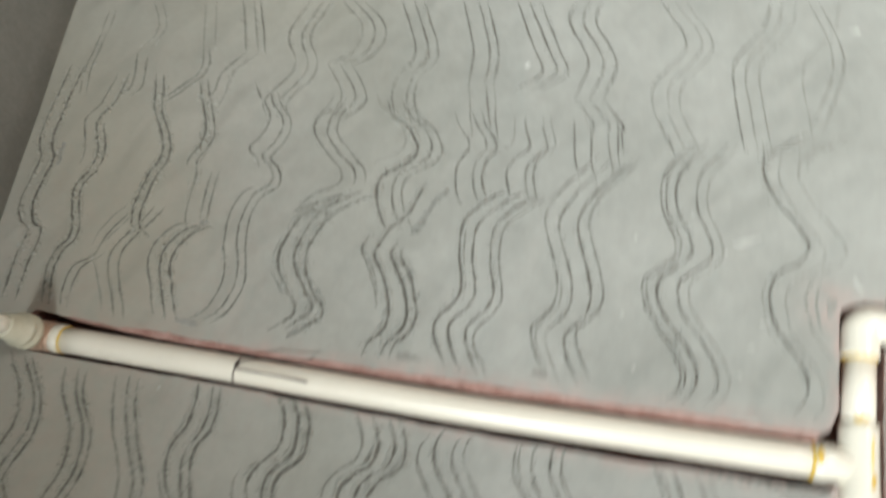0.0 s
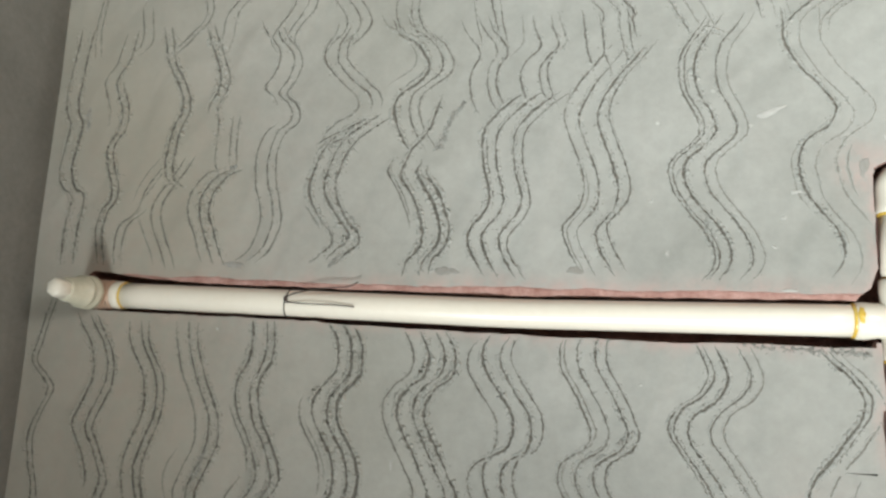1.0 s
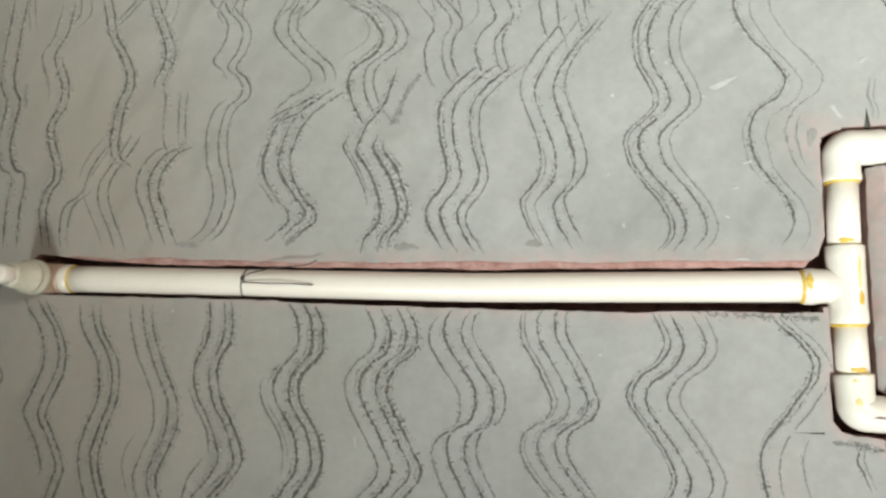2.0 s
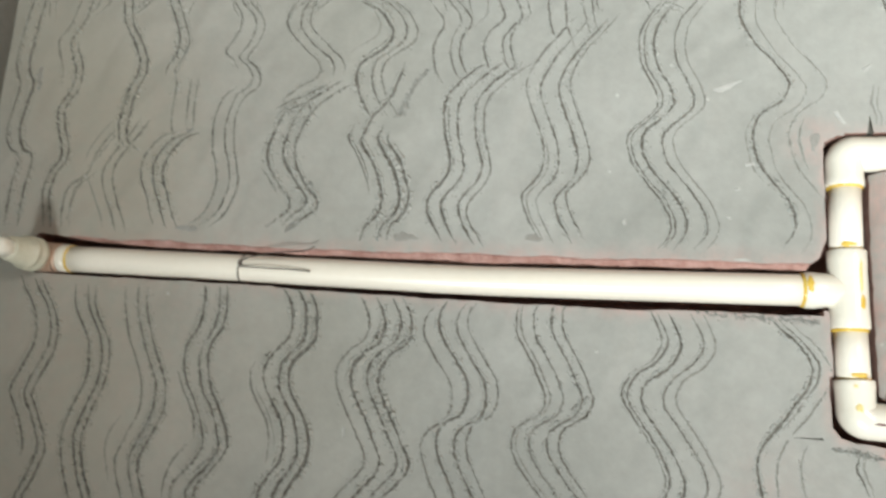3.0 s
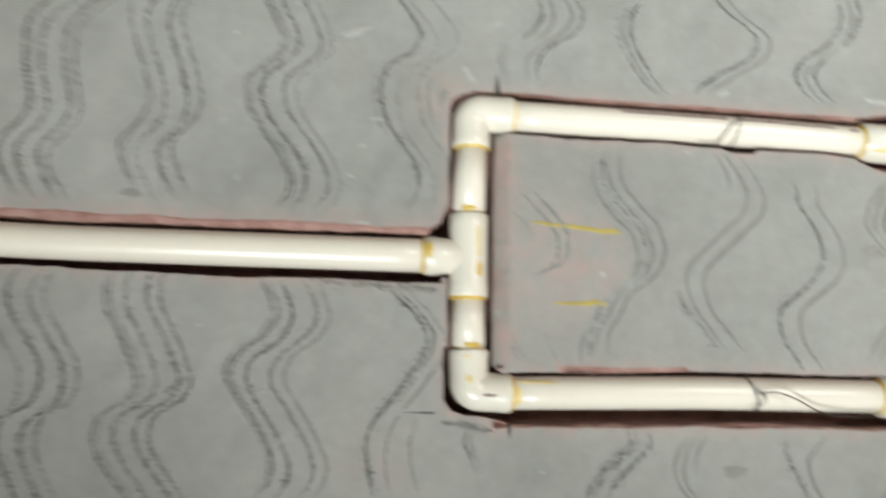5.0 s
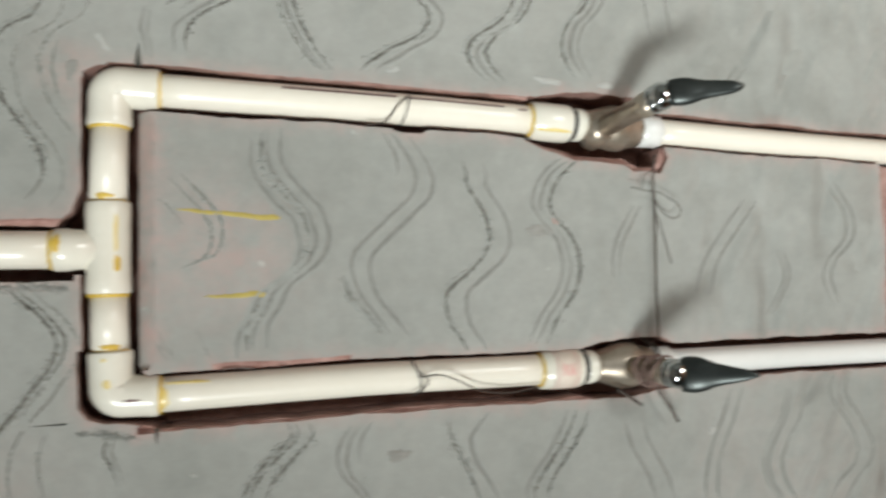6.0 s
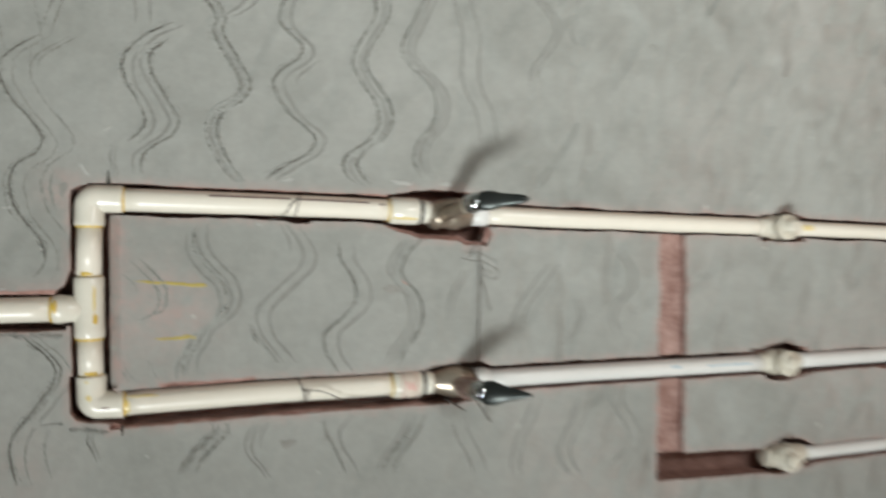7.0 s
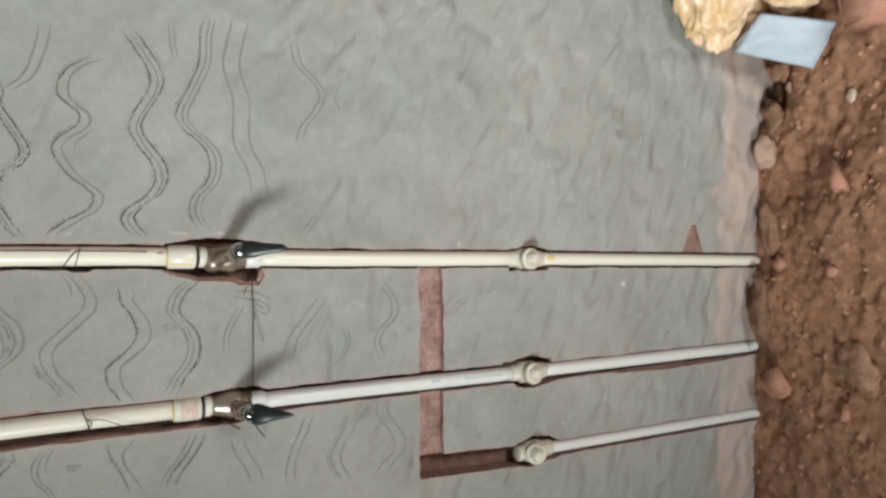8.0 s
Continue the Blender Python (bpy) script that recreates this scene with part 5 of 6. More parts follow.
def mark_on_pipe(path, u0, u1, angle, width, r):
    """A printed line along a pipe, as a thin strip wrapped on it."""
    bm = bmesh.new()
    n = max(2, int((u1 - u0) / 0.02))
    rows = []
    for k in range(n + 1):
        c = Vector(on(path, u0 + (u1 - u0) * k / n))
        rows.append([bm.verts.new(c + Vector((0, math.sin(angle + s), math.cos(angle + s))) * (r + 0.0003)) for s in (-width / 2 / r, 0, width / 2 / r)])
    for a, b in zip(rows, rows[1:]):
        for j in range(2):
            bm.faces.new((a[j], a[j + 1], b[j + 1], b[j]))
    return bm


def valve(parent, path, u, stem_foot, stem_top, tip, blade, face, taper, thick):
    """A brass stop valve in the line with its stem and lever; u is where the coupling begins."""
    at = Vector(on(path, u))
    way = Vector(on(path, u + 0.1)) - at
    bm = bmesh.new()
    lathe(bm, at, way, [(0, 0.0150), (0.001, 0.0162), (0.034, 0.0162), (0.036, 0.0150)], 24)
    coupling = part("coupling", bm, FITTING, parent)
    part("glue_ring", ring(at, way, R_PIPE + 0.0012, 0.0035), GLUE, coupling, "yellow solvent cement ring")
    s = at + way.normalized() * 0.0365
    bm = bmesh.new()
    lathe(bm, s, way, [(0, 0.0128), (0.0005, 0.0140), (0.0035, 0.0140), (0.004, 0.0128)], 24)
    part("gasket", bm, RUBBER, coupling, "black rubber gasket")
    s += way.normalized() * 0.0042
    bm = bmesh.new()
    lathe(bm, s, way, [(0, 0.0132), (0.001, 0.0142), (0.008, 0.0138), (0.010, 0.0125)], 24)
    part("collar", bm, FITTING, coupling, "white plastic collar")
    s += way.normalized() * 0.0095
    bm = bmesh.new()
    lathe(bm, s, way, [(0, 0.0122), (0.004, 0.0132), (0.010, 0.0150), (0.018, 0.0178), (0.026, 0.0196), (0.034, 0.0198), (0.038, 0.0190), (0.041, 0.0164), (0.046, 0.0160), (0.053, 0.0145)], 20)
    for v in bm.verts:
        v.co += (v.co - s).cross(way).normalized() * 0.0012 * noise.noise(v.co * 130)
    foot, head, tipv = Vector(stem_foot), Vector(stem_top), Vector(tip)
    up = (head - foot).normalized()
    L = (head - foot).length
    lathe(bm, foot - up * 0.018, up, [(0, 0.0145), (0.010, 0.0145), (0.016, 0.0130), (0.021, 0.0108)], 10)
    body = part("valve_body", bm, BRASS, parent, "brass stop valve body smeared with mortar")
    bm = bmesh.new()
    lathe(bm, foot, up, [(0, 0.0092), (L * 0.62, 0.0090), (L * 0.64, 0.0102), (L * 0.82, 0.0102)], 20)
    part("stem", bm, BRASS, body, "mortar smeared metal valve stem")
    bm = bmesh.new()
    lathe(bm, head - up * (L * 0.22), up, [(0, 0.0092), (0.0015, 0.0112), (0.0045, 0.0114), (0.0055, 0.0100), (0.0075, 0.0100), (0.0085, 0.0116), (0.0115, 0.0114), (0.0150, 0.0096), (0.0180, 0.0062), (0.0192, 0.002)], 24)
    part("cap", bm, CHROME, body, "shiny chrome cap over the valve stem")
    bm = bmesh.new()
    along = (tipv - head)
    n = 14
    pts = [head + up * 0.002 + along * (k / n) for k in range(n + 1)]
    rad = [(blade * (0.85 + 0.2 * math.sin(math.pi * min(1.0, k / n * 2.2))) * (1 - taper * (k / n) ** 1.25) + 0.0006) * (1 if k < n - 1 else 0.82 if k < n else 0.35) for k in range(n + 1)]
    sweep(bm, pts, rad, 18, thick, face)
    part("lever", bm, LEVER, body, "chrome lever handle coloured dark as if mirroring a dark room")
    bm = bmesh.new()
    e = s + way.normalized() * 0.052
    lathe(bm, e, way, [(0, 0.0128), (0.001, 0.0142), (0.020, 0.0142), (0.022, 0.0128)], 24)
    part("adaptor", bm, WHITE, parent, "white plastic pipe adaptor")
    return body


def stub(parent, at, way, out_, lean=0.0):
    """A dull cream outlet fitting in the line with a ribbed plug facing out."""
    at, way = Vector(at), Vector(way).normalized()
    bm = bmesh.new()
    lathe(bm, at, way, [(0, 0.0122), (0.001, 0.0136), (0.014, 0.0136), (0.016, 0.0150), (0.020, 0.0178), (0.044, 0.0178), (0.048, 0.0150), (0.052, 0.0138), (0.066, 0.0138), (0.068, 0.0122)], 14)
    c = at + way * 0.032
    w2 = Vector((lean, 0.05, 1)).normalized()
    lathe(bm, c, w2, [(0, 0.0165), (0.018, 0.0165), (0.019, 0.0178), (0.026, 0.0178), (0.027, 0.016)], 16)
    for v in bm.verts:
        v.co += Vector((wobble(v.co.x, v.co.y, 3, 120), wobble(v.co.x, v.co.y, 5, 120), wobble(v.co.x, v.co.z, 7, 120))) * 0.0009
    body = part("outlet_fitting", bm, DULL, parent, "dull cream outlet fitting")
    bm = bmesh.new()
    lathe(bm, c + w2 * 0.026, w2, [(0, 0.0125), (0.004, 0.0125), (0.005, 0.0095), (out_, 0.0088), (out_ + 0.001, 0.007)], 6)
    part("plug", bm, DULL, body, "cream threaded plug")
    return body


rig = thing("shower_pipework", (1.47, 0.07, AXIS), "cream and white plastic shower pipework set in wall chases", "pipework")

# riser with its capped outlet elbow
riser = part("riser_pipe", pipe_run(RISER, -0.686, 0.004, R_PIPE + 0.0005), CREAM, rig, "cream plastic riser pipe")
a = Vector(on(RISER, -0.681))
c = Vector((-0.708, 0.0115, AXIS))
bm = bmesh.new()
lathe(bm, a, c - a, [(0, 0.0135), (0.0008, 0.0146), (0.009, 0.0146), (0.010, 0.0140)], 24)
outlet = part("outlet_elbow", bm, FITTING, rig, "cream outlet elbow with a plug facing out")
part("glue_ring", ring(on(RISER, -0.6800), c - a, R_PIPE + 0.0010, 0.0026), GLUE, outlet, "yellow solvent cement ring")
bm = bmesh.new()
pts = [a + (c - a).normalized() * s for s in (0.0095, 0.0115, 0.0140)]
for j in range(0, 9):
    t = j / 8 * math.pi / 2
    pts.append(c + Vector((0.013 * (1 - math.sin(t)), 0, 0.013 * (1 - math.cos(t)))))
pts.append(c + Vector((0, 0, 0.020)))
sweep(bm, pts, [0.0138, 0.0152, 0.0152] + [0.0152] * 9 + [0.0150], 24)
part("insert", bm, COPPER, outlet, "brown threaded insert")
plug_way = Vector((-0.03, 0.01, 1))
bm = bmesh.new()
lathe(bm, c + Vector((0, 0, 0.0185)), plug_way, [(0, 0.0150), (0.001, 0.0172), (0.006, 0.0172), (0.007, 0.0150), (0.010, 0.0150), (0.011, 0.0165), (0.014, 0.0165), (0.015, 0.0140), (0.034, 0.0118), (0.036, 0.0105)], 24)
part("plug", bm, OLD, outlet, "greenish cream ribbed test plug")
bm = bmesh.new()
lathe(bm, c + Vector((0, 0, 0.0185)) + plug_way.normalized() * 0.034, plug_way, [(0, 0.0090), (0.001, 0.0100), (0.014, 0.0094), (0.016, 0.0075)], 6)
part("plug_head", bm, FITTING, outlet, "pale hexagonal plug head")

# tee, elbows and the short pipes between them
tee = part("tee_fitting", tee_body((0.0305, 0.0325, AXIS), (0.0310, -0.0315, AXIS), (-0.0035, -0.0008, AXIS), R_FIT), FITTING, rig, "cream plastic tee")
part("glue_ring", ring((-0.0035, -0.0008, AXIS), (1, 0, 0), R_PIPE + 0.001, 0.005), GLUE, tee, "yellow solvent cement ring")
part("glue_film", film((-0.0005, -0.0008, AXIS), (1, 0, 0), 0.25, 0.0028, 0.0075, 0.0151, 3), GLUE, tee, "yellow cement smear")
part("glue_ring", ring((0.0305, -0.0322, AXIS), (0, 1, 0), R_PIPE + 0.001, 0.0036), GLUE, tee, "yellow solvent cement ring")
part("glue_ring", ring((0.0305, 0.0335, AXIS), (0, 1, 0), R_PIPE - 0.0002, 0.0016), GLUE, tee, "yellow solvent cement ring")
part("glue_film", film((0.0308, 0.0105, AXIS), (0, 1, 0), 0.42, 0.0135, 0.0016, 0.0148, 5), PALE_GLUE, tee, "yellow cement run")
part("glue_film", film((0.0308, -0.0105, AXIS), (0, 1, 0), 0.50, 0.0055, 0.0028, 0.0148, 6), GLUE, tee, "yellow cement drip")
part("glue_film", film((0.0308, 0.0362, AXIS), (0, 1, 0), -0.20, 0.0024, 0.0058, R_PIPE, 7), GLUE, tee, "yellow cement smear")
bm = bmesh.new()
sweep(bm, [(0.0312, 0.092, AXIS), (0.0305, 0.028, AXIS)], R_PIPE, 24)
part("short_pipe", bm, CREAM, rig)
bm = bmesh.new()
sweep(bm, [(0.0308, -0.026, AXIS), (0.0322, -0.076, AXIS)], R_PIPE, 24)
part("short_pipe", bm, CREAM, rig)
e1 = part("elbow_fitting", elbow_body((0.0312, 0.0860, AXIS), (0.0315, 0.1150, AXIS), (0.0640, 0.1140, AXIS), R_FIT), FITTING, rig, "cream plastic elbow")
part("glue_ring", ring((0.0312, 0.0855, AXIS), (0, 1, 0), R_PIPE + 0.0008, 0.0030), GLUE, e1, "yellow solvent cement ring")
part("glue_ring", ring((0.0645, 0.1139, AXIS), (1, 0, 0), R_PIPE + 0.0008, 0.0026), GLUE, e1, "yellow solvent cement ring")
e2 = part("elbow_fitting", elbow_body((0.0322, -0.0715, AXIS), (0.0330, -0.1030, AXIS), (0.0640, -0.1033, AXIS), R_FIT), FITTING, rig, "cream plastic elbow")
part("glue_ring", ring((0.0320, -0.0705, AXIS), (0, 1, 0), R_PIPE - 0.0002, 0.0016), GLUE, e2, "yellow solvent cement ring")
part("glue_film", film((0.0320, -0.0680, AXIS), (0, 1, 0), 0.12, 0.0022, 0.0070, R_PIPE, 9), GLUE, e2, "yellow cement smear")
part("glue_film", film((0.0324, -0.0765, AXIS), (0, 1, 0), -0.22, 0.0016, 0.0020, 0.0151, 10), PALE_GLUE, e2, "yellow cement drip")
part("glue_film", film((0.0328, -0.0930, AXIS), (0, 1, 0), -0.10, 0.0036, 0.0026, 0.0147, 11), PALE_GLUE, e2, "yellow cement drip")
part("printed_line", film((0.0470, -0.1032, AXIS), (1, 0, 0), -0.10, 0.0060, 0.0010, 0.0147, 41), INK, e2, "grey moulded marking")
part("glue_ring", ring((0.0650, -0.1033, AXIS), (1, 0, 0), R_PIPE + 0.0008, 0.0030), GLUE, e2, "yellow solvent cement ring")
part("glue_film", film((0.0675, -0.1033, AXIS), (1, 0, 0), -0.20, 0.0036, 0.0080, R_PIPE, 12), PALE_GLUE, e2, "yellow cement smear")
part("glue_film", film((0.084, -0.1030, AXIS), (1, 0, 0), 0.75, 0.0180, 0.0015, R_PIPE, 13), PALE_GLUE, e2, "yellow cement run")

# upper branch
hot = part("branch_pipe", pipe_run(HOT, 0.055, 0.362, R_PIPE), CREAM, rig, "cream plastic branch pipe with printed line")
part("printed_line", mark_on_pipe(HOT, 0.150, 0.238, 0.62, 0.0023, R_PIPE), INK, hot, "grey printed marking")
part("printed_line", mark_on_pipe(HOT, 0.246, 0.328, 0.58, 0.0020, R_PIPE), INK, hot, "grey printed marking")
part("printed_line", mark_on_pipe(HOT, 0.340, 0.348, 0.45, 0.0015, R_PIPE), INK, hot, "grey printed marking")
valve(rig, HOT, 0.354, (0.417, 0.101, 0.004), (0.438, 0.1155, 0.066), (0.489, 0.1180, 0.090), 0.0112, (-0.4, 0.12, 1.0), 0.62, 0.5)
part("glue_film", film(on(HOT, 0.373), (1, -0.03, 0), -0.62, 0.0165, 0.0020, 0.0161, 23), PALE_GLUE, rig, "yellow cement run on the coupling")
part("supply_pipe", pipe_run(HOT, 0.470, 0.900, R_PIPE - 0.0006), CREAM, rig, "cream plastic supply pipe")
s1 = stub(rig, on(HOT, 0.888), Vector(on(HOT, 0.98)) - Vector(on(HOT, 0.888)), 0.014)
part("glue_film", film((0.968, 0.0878, AXIS), (1, 0, 0), 0.10, 0.0110, 0.0050, R_LOW, 15), PALE_GLUE, s1, "yellow cement smear")
part("supply_pipe", pipe_run(HOT, 0.945, 1.535, R_LOW), CREAM, rig, "thinner cream pipe running into the soil")

# lower branch
part("branch_pipe", pipe_run(COLD, 0.055, 0.368, R_PIPE), CREAM, rig, "cream plastic branch pipe")
valve(rig, COLD, 0.358, (0.436, -0.1015, 0.002), (0.449, -0.1030, 0.054), (0.497, -0.1030, 0.086), 0.0145, (-0.45, 0.10, 1.0), 0.88, 0.42)
bm = bmesh.new()
lathe(bm, Vector(on(COLD, 0.366)), (1, 0, 0), [(0, 0.0161), (0.0001, 0.01655), (0.0225, 0.01655), (0.0226, 0.0161)], 28)
sticker = part("sticker", bm, LABEL, rig, "cream sticker with faded red print")
for k in range(3):
    part("print_bar", film((0.3735 + 0.0040 * k, -0.1009, AXIS), (1, 0, 0), 0.02, 0.0009, 0.0058, 0.01665, 50 + k), LABEL_RED, sticker)
for u in (0.3690, 0.3865):
    part("print_line", ring((u, -0.1009, AXIS), (1, 0, 0), 0.0163, 0.0010), LABEL_RED, sticker)
part("supply_pipe", pipe_run(COLD, 0.475, 0.900, R_PIPE - 0.0012), WHITE, rig, "white plastic supply pipe")
part("printed_line", mark_on_pipe(COLD, 0.742, 0.756, 0.25, 0.004, R_PIPE - 0.0012), BLUE_INK, rig, "faded blue printed marking")
part("printed_line", mark_on_pipe(COLD, 0.800, 0.872, 0.15, 0.003, R_PIPE - 0.0012), BLUE_INK, rig, "faded blue printed marking")
stub(rig, on(COLD, 0.893), (1, 0, 0), 0.010)
part("supply_pipe", pipe_run(COLD, 0.955, 1.535, R_LOW), WHITE, rig, "thinner white pipe running into the soil")

# third pipe, ending at a plugged outlet
spare = thing("spare_water_pipe", (1.47, -0.2355, AXIS), "white plastic pipe stub with a plugged dull cream outlet", "pipe")
part("pipe", pipe_run(THIRD, 0.965, 1.535, R_LOW - 0.0012), WHITE, spare)
stub(spare, (0.905, -0.2385, AXIS), (1, 0.03, 0), 0.016, -0.35)


# ---------------------------------------------------------------- binding wires
def coil(path, u, r, lean=0.0):
    """One turn of wire round a pipe."""
    c = Vector(on(path, u))
    return [c + Vector((lean * math.sin(a), math.sin(a), math.cos(a))) * r for a in [k * math.pi / 8 for k in range(-6, 7)]]


tie = thing("binding_wire", (-0.495, 0.006, 0.005), "dark twisted binding wire round the riser pipe", "wire", "binding wires")
part("loop", wire(coil(RISER, -0.495, R_PIPE + 0.0011, 0.15)), WIRE, tie)
part("tail", wire([(-0.494, 0.011, 0.0045), (-0.480, 0.0145, 0.010), (-0.455, 0.0185, 0.012), (-0.430, 0.0205, 0.010), (-0.420, 0.0250, 0.009)]), WIRE, tie)
part("tail", wire([(-0.494, 0.006, 0.0055), (-0.47, 0.0045, 0.008), (-0.445, 0.0040, 0.007), (-0.424, 0.0025, 0.006)]), WIRE, tie)
part("knot", drip((-0.494, 0.0095, 0.0045), (0.0022, 0.0028, 0.0016), 20), WIRE, tie)
tie = thing("binding_wire", (0.245, 0.110, 0.005), "dark binding wire round the upper branch pipe", "wire", "binding wires")
part("loop", wire(coil(HOT, 0.246, R_PIPE + 0.0010, 0.25)), WIRE, tie)
part("tail", wire([(0.246, 0.118, 0.001), (0.238, 0.110, 0.006), (0.228, 0.097, 0.002), (0.214, 0.094, 0.004)]), WIRE, tie)
tie = thing("binding_wire", (0.252, -0.101, 0.005), "dark binding wire round the lower branch pipe", "wire", "binding wires")
part("loop", wire(coil(COLD, 0.252, R_PIPE + 0.0010, -0.3)), WIRE, tie)
part("tail", wire([(0.253, -0.100, 0.0052), (0.266, -0.0985, 0.008), (0.280, -0.103, 0.010), (0.300, -0.1125, 0.009), (0.325, -0.116, 0.006), (0.352, -0.113, 0.004)]), WIRE, tie)
part("tail", wire([(0.252, -0.096, 0.005), (0.258, -0.104, 0.008), (0.246, -0.114, 0.004)]), WIRE, tie)
tie = thing("binding_wire", (0.464, 0.0, 0.004), "thin dark wire strung between the two valves", "wire", "binding wires")
part("strand", wire([(0.463, 0.078, 0.010), (0.4645, 0.060, 0.004), (0.4640, 0.020, 0.006), (0.4635, -0.03, 0.005), (0.4620, -0.080, 0.008)], 0.0009), WIRE, tie)
part("tail", wire([(0.439, 0.050, 0.010), (0.452, 0.047, 0.012), (0.466, 0.046, 0.010), (0.476, 0.041, 0.010), (0.485, 0.035, 0.011), (0.486, 0.027, 0.010), (0.479, 0.024, 0.008), (0.470, 0.031, 0.006), (0.464, 0.040, 0.006)], 0.00042), WIRE, tie)
part("tail", wire([(0.464, 0.030, 0.006), (0.470, 0.010, 0.008), (0.478, -0.015, 0.007)], 0.0005), WIRE, tie)
part("tail", wire([(0.462, 0.066, 0.005), (0.455, 0.060, 0.006), (0.452, 0.050, 0.005)], 0.0004), WIRE, tie)
tie = thing("binding_wire", (0.452, -0.105, 0.012), "brown wire wound on the lower valve with loose ends", "wire", "binding wires")
part("loop", wire([(0.452, -0.078, -0.004), (0.454, -0.086, 0.012), (0.4545, -0.102, 0.0165), (0.457, -0.118, 0.010), (0.468, -0.136, 0.012), (0.477, -0.149, 0.010)], 0.0011), WIRE, tie)
part("loop", wire([(0.460, -0.078, -0.002), (0.4585, -0.090, 0.013), (0.456, -0.104, 0.015), (0.452, -0.120, 0.004)], 0.0009), WIRE, tie)
for k in range(5):
    a = Vector((0.4405 + 0.0011 * k, -0.1024, 0.021 + 0.0044 * k))
    lean = 0.35 * math.sin(k * 2.1)
    part("coil", wire([a + Vector((math.cos(w), math.sin(w), lean * math.cos(w + k))) * (0.0118 + 0.0014 * math.sin(3 * w + k)) for w in [j * math.pi / 6 for j in range(13)]], 0.0010), RUSTY, tie)
part("tail", wire([(0.420, -0.118, 0.008), (0.432, -0.126, 0.010), (0.443, -0.133, 0.009)], 0.0012), WIRE, tie)


# ---------------------------------------------------------------- yellow brush marks on the plaster
def brush_mark(a, b, w0, w1, seed):
    bm = bmesh.new()
    a, b = Vector(a), Vector(b)
    n = 26
    rows = []
    for k in range(n + 1):
        p = a.lerp(b, k / n)
        w = (w0 + (w1 - w0) * k / n) * (1 + 0.35 * noise.noise(Vector((k * 0.5, seed, 0)))) * min(1, (k + 0.4) / 4, (n - k + 0.6) / 2)
        mid = p.y + 0.0012 * noise.noise(Vector((k * 0.22, seed + 3, 0)))
        s = swell(p.x, p.y)
        rows.append([bm.verts.new((p.x + 0.0006 * noise.noise(Vector((k * 2.1, j, seed))), mid + w * j, s + h)) for j, h in ((-1, -0.0002), (-0.6, 0.00035), (0.6, 0.00035), (1, -0.0002))])
    for x, y in zip(rows, rows[1:]):
        for j in range(3):
            bm.faces.new((x[j], x[j + 1], y[j + 1], y[j]))
    ob = part("cement_smear", bm, DRY, None)
    return tagged(ob, "dried yellow solvent cement smear on grey plaster", "smear", "cement smears")


brush_mark((0.076, 0.0275), (0.148, 0.0215), 0.0014, 0.0026, 1)
brush_mark((0.094, -0.0352), (0.137, -0.0338), 0.0008, 0.0030, 2)


# ---------------------------------------------------------------- stones, brick shards and clods in the soil
def stone(name, x, d, size, seed, mat, label, group, turn=(0, 0, 0), rough=0.45, sharp=False, lift=0.0):
    bm = bmesh.new()
    if sharp:
        box(bm, (-1, -1, -1), (1, 1, 1))
        bmesh.ops.bevel(bm, geom=bm.edges, offset=0.16, segments=2, affect="EDGES")
        bmesh.ops.subdivide_edges(bm, edges=bm.edges, cuts=1)
        e = Euler(turn).to_matrix()
        for v in bm.verts:
            k = 1 + rough * noise.noise(v.co * 1.3 + Vector((seed, seed * 2, 0))) + 0.12 * noise.noise(v.co * 5)
            v.co = e @ Vector([v.co[i] * size[i] * k for i in range(3)])
    else:
        blob(bm, (0, 0, 0), size, seed, rough, 3, turn)
    low = min(v.co.z for v in bm.verts)
    ob = new(name, finish(bm, name, mat))
    ob.location = (x, -d, soil_level(x, d) - low * 0.45 + lift)
    return tagged(ob, label, "stone" if mat in (PEBBLE, ROSE) else "brick piece" if mat is SHARD else "clod", group)


G1, G2, G3 = "brick pieces in the soil", "stones in the soil", "clods in the soil"
stone("rounded_stone", 0.283, 0.028, (0.030, 0.017, 0.025), 3, ROSE, "rounded pinkish stone half buried against the wall", G2)
stone("brick_piece", 0.224, 0.190, (0.026, 0.010, 0.011), 5, SHARD, "small broken red brick piece lying on soil", G1, (0.2, 0.3, 0.5), 0.4, True)
stone("brick_piece", 0.068, 0.060, (0.012, 0.010, 0.008), 8, SHARD, "broken red brick chip beside a pipe", G1, (0.3, 0.1, 0.8), 0.4, True)
stone("brick_piece", -0.160, 0.060, (0.026, 0.020, 0.012), 11, SHARD, "wedge of broken brick below the white pipe", G1, (0.3, -0.25, 0.4), 0.5, True)
stone("brick_piece", 0.060, 0.175, (0.012, 0.009, 0.007), 13, SHARD, "small brick chip pressed into soil", G1, (0, 0.4, 1.1), 0.4, True)
stone("brick_piece", -0.192, 0.200, (0.014, 0.007, 0.007), 17, SHARD, "flat brick chip lying on soil", G1, (0.1, 0.5, 0.3), 0.4, True)
stone("brick_piece", 0.530, 0.250, (0.060, 0.035, 0.032), 19, SHARD, "larger broken brick behind the bag", G1, (0.2, 0.1, 0.15), 0.3, True)
stone("pale_stone", 0.367, 0.200, (0.012, 0.008, 0.006), 21, PEBBLE, "small pale stone on the soil", G2)
stone("pale_stone", 0.405, 0.075, (0.011, 0.007, 0.006), 22, ROSE, "small pale stone in the hollow by the wall", G2)
stone("soil_clod", -0.020, 0.040, (0.055, 0.018, 0.016), 31, CLOD, "crumbly brown clod between the pipes", G3, (0, 0, 0.1), 0.7)
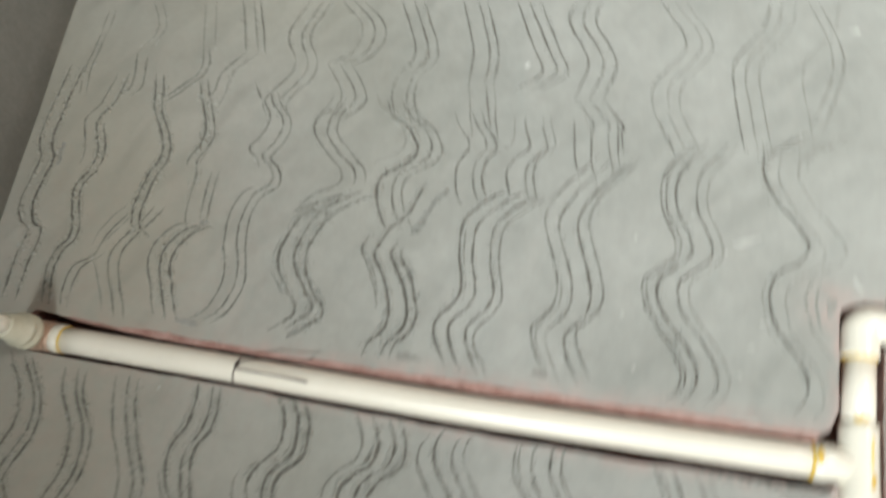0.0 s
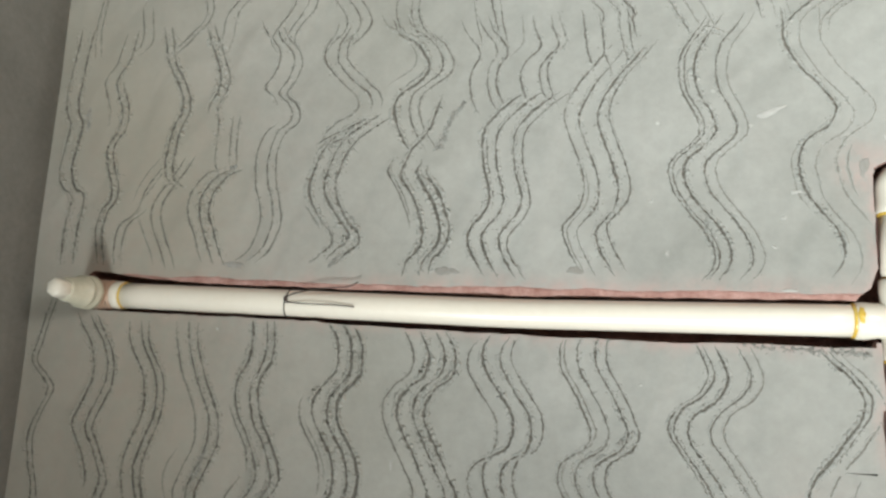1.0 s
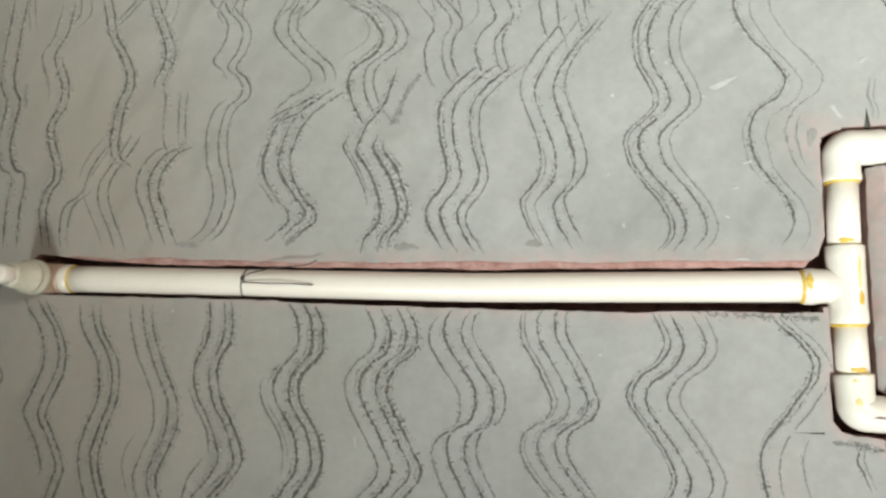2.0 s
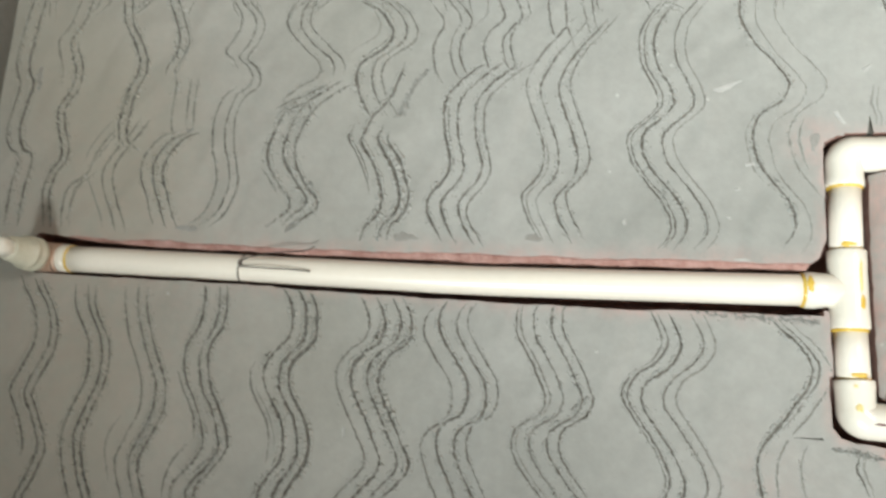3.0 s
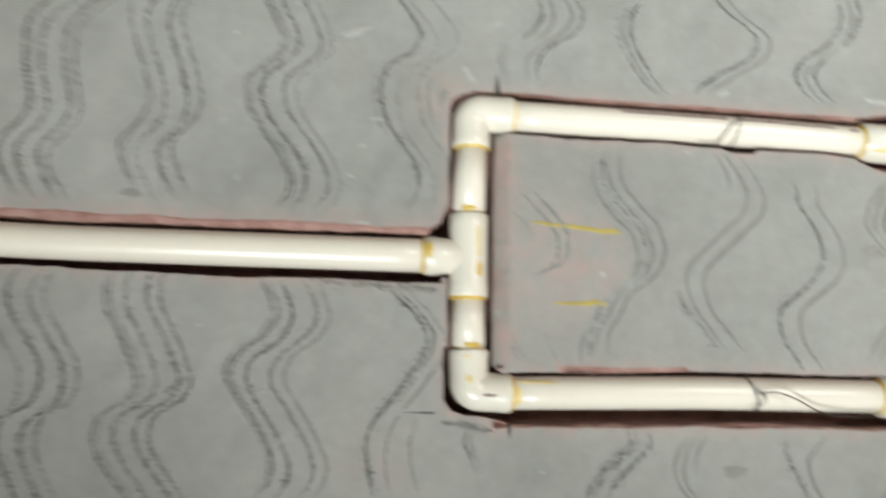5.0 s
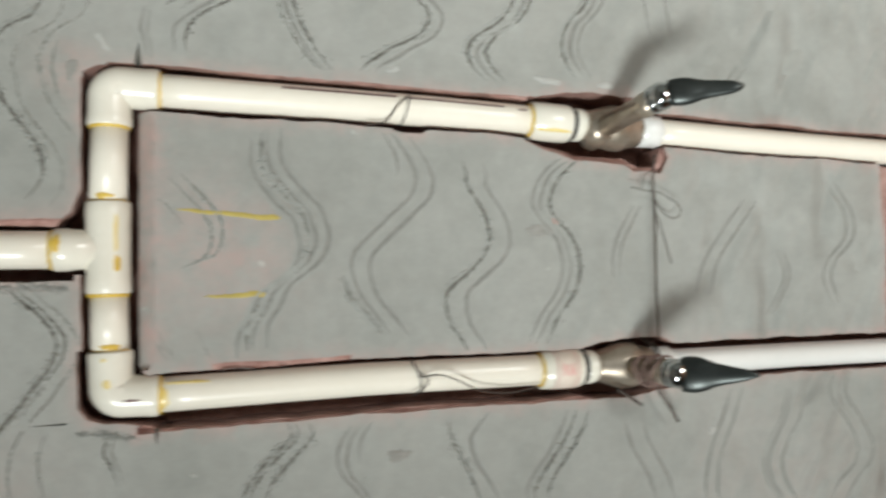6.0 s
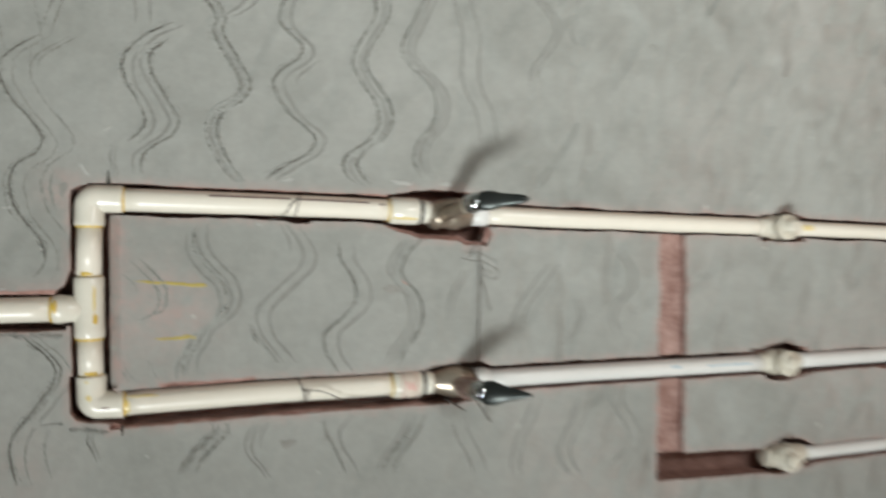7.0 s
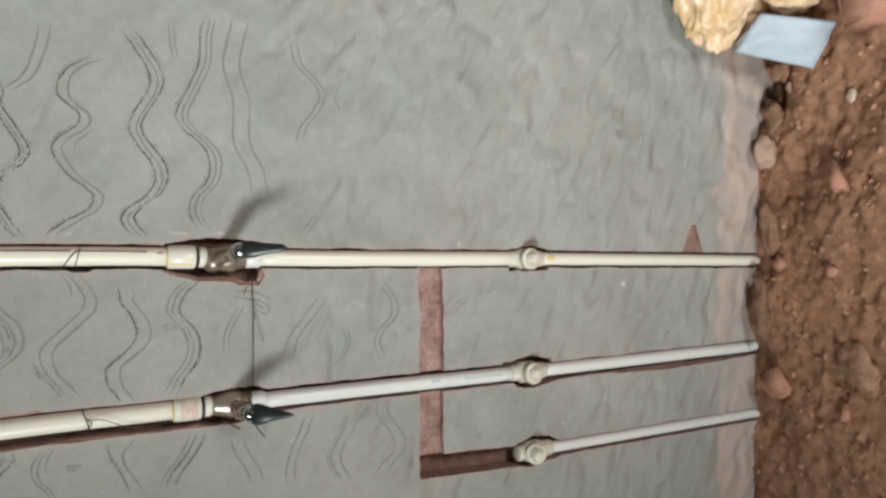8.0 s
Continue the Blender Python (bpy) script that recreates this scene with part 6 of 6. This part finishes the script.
stone("soil_clod", 0.135, 0.035, (0.045, 0.018, 0.012), 32, CLOD, "crumbly brown clod against the wall", G3, (0, 0, 0.1), 0.7)
stone("soil_clod", -0.110, 0.215, (0.050, 0.034, 0.020), 33, CLOD, "lump of brown soil", G3, (0, 0, 1.0), 0.7)

stone("soil_clod", 0.402, 0.030, (0.030, 0.016, 0.018), 34, CLOD, "dark crumbly clod in the hollow by the wall", G3, (0, 0.2, 0.3), 0.7)
stone("soil_clod", 0.352, 0.036, (0.034, 0.020, 0.014), 35, CLOD, "crumbly clod on the rim of the hollow", G3, (0, 0, 0.5), 0.7)
stone("soil_clod", 0.440, 0.060, (0.026, 0.022, 0.016), 36, CLOD, "small clod under the pale sheet", G3, (0.3, 0, 0.2), 0.7)


def gravel():
    """Crumbs and grit: one joined mesh of small irregular lumps, thickest near the wall."""
    rnd = random.Random(5)
    ico = bmesh.new()
    bmesh.ops.create_icosphere(ico, subdivisions=1, radius=1.0)
    ball = [v.co.copy() for v in ico.verts]
    sides = [[v.index for v in f.verts] for f in ico.faces]
    ico.free()
    verts, polys = [], []
    for k in range(2600):
        x, d = rnd.uniform(-0.62, 0.72), 0.002 + 0.40 * rnd.random() ** 1.2
        r = 0.0011 + 0.0058 * rnd.random() ** 6
        size = Vector((r * rnd.uniform(0.8, 1.6), r * rnd.uniform(0.8, 1.4), r * rnd.uniform(0.6, 1.0)))
        e = Euler((rnd.uniform(0, 3), rnd.uniform(0, 3), rnd.uniform(0, 3))).to_matrix()
        at = Vector((x, -d, soil_level(x, d) - r * 0.15))
        first = len(verts)
        for c in ball:
            verts.append(at + e @ Vector([c[i] * size[i] * (1 + 0.6 * noise.noise(c * 1.7 + Vector((k * 7.3, 0, k)))) for i in range(3)]))
        polys += [[first + i for i in f] for f in sides]
    me = bpy.data.meshes.new("soil_crumbs")
    me.from_pydata(verts, [], polys)
    me.materials.append(CRUMB)
    return tagged(new("soil_crumbs", me), "small crumbs and grit of brown soil", "soil crumbs", kind="stuff")


gravel()


# ---------------------------------------------------------------- the bag and the pale sheet on the soil
def build_bag():
    bm = bmesh.new()
    bmesh.ops.create_icosphere(bm, subdivisions=5, radius=1.0)
    for v in bm.verts:
        n = v.co.normalized()
        w = n + 0.4 * Vector((noise.noise(n * 1.5), noise.noise(n * 1.5 + Vector((5, 0, 0))), noise.noise(n * 1.5 + Vector((0, 7, 0)))))
        fold = abs(noise.noise(w * 1.6 + Vector((4, 1, 2)))) * 0.50 + abs(noise.noise(w * 3.4)) * 0.24 + abs(noise.noise(w * 7.5)) * 0.09
        k = 1.14 - fold
        low = max(0.0, -n.z)
        v.co = Vector((n.x * 0.122 * k * (1 - 0.35 * low) + 0.030 * low, n.y * 0.046 * k, n.z * (0.094 if n.z > 0 else 0.165) * k))
        v.co.z = max(v.co.z, -0.158)
    lobe = bmesh.ops.create_icosphere(bm, subdivisions=4, radius=1.0)["verts"]
    for v in lobe:
        n = v.co.normalized()
        k = 1.1 - 0.45 * abs(noise.noise(n * 1.9 + Vector((9, 2, 4)))) - 0.22 * abs(noise.noise(n * 4.2 + Vector((1, 3, 0)))) - 0.1 * abs(noise.noise(n * 9))
        v.co = Vector((-0.012 + n.x * 0.050 * k, -0.070 + n.y * 0.052 * k, max(-0.168, -0.115 + n.z * 0.060 * k)))
    ob = new("plastic_bag", finish(bm, "plastic_bag", BAG))
    ob.location = (0.586, -0.052, 0.160)
    return tagged(ob, "crumpled yellow plastic bag slumped against the wall on soil", "bag")


build_bag()


def build_sheet():
    bm = bmesh.new()
    bmesh.ops.create_grid(bm, x_segments=14, y_segments=14, size=0.5)
    a, b, c, d = Vector((0.456, -0.075, 0.139)), Vector((0.424, -0.140, 0.011)), Vector((0.494, -0.195, 0.024)), Vector((0.517, -0.115, 0.120))
    for v in bm.verts:
        x, y = v.co.x + 0.5, v.co.y + 0.5
        v.co = a.lerp(b, x).lerp(d.lerp(c, x), y) + Vector((0, 0.006, 0)) * noise.noise(Vector((x * 3, y * 3, 2)))
    extra = bmesh.ops.extrude_face_region(bm, geom=bm.faces[:])["geom"]
    for v in extra:
        if isinstance(v, bmesh.types.BMVert):
            v.co += Vector((0, 0.003, -0.002))
    ob = new("plastic_sheet", finish(bm, "plastic_sheet", SHEET))
    return tagged(ob, "stiff pale blue plastic sheet leaning on soil beside the bag", "sheet")


build_sheet()
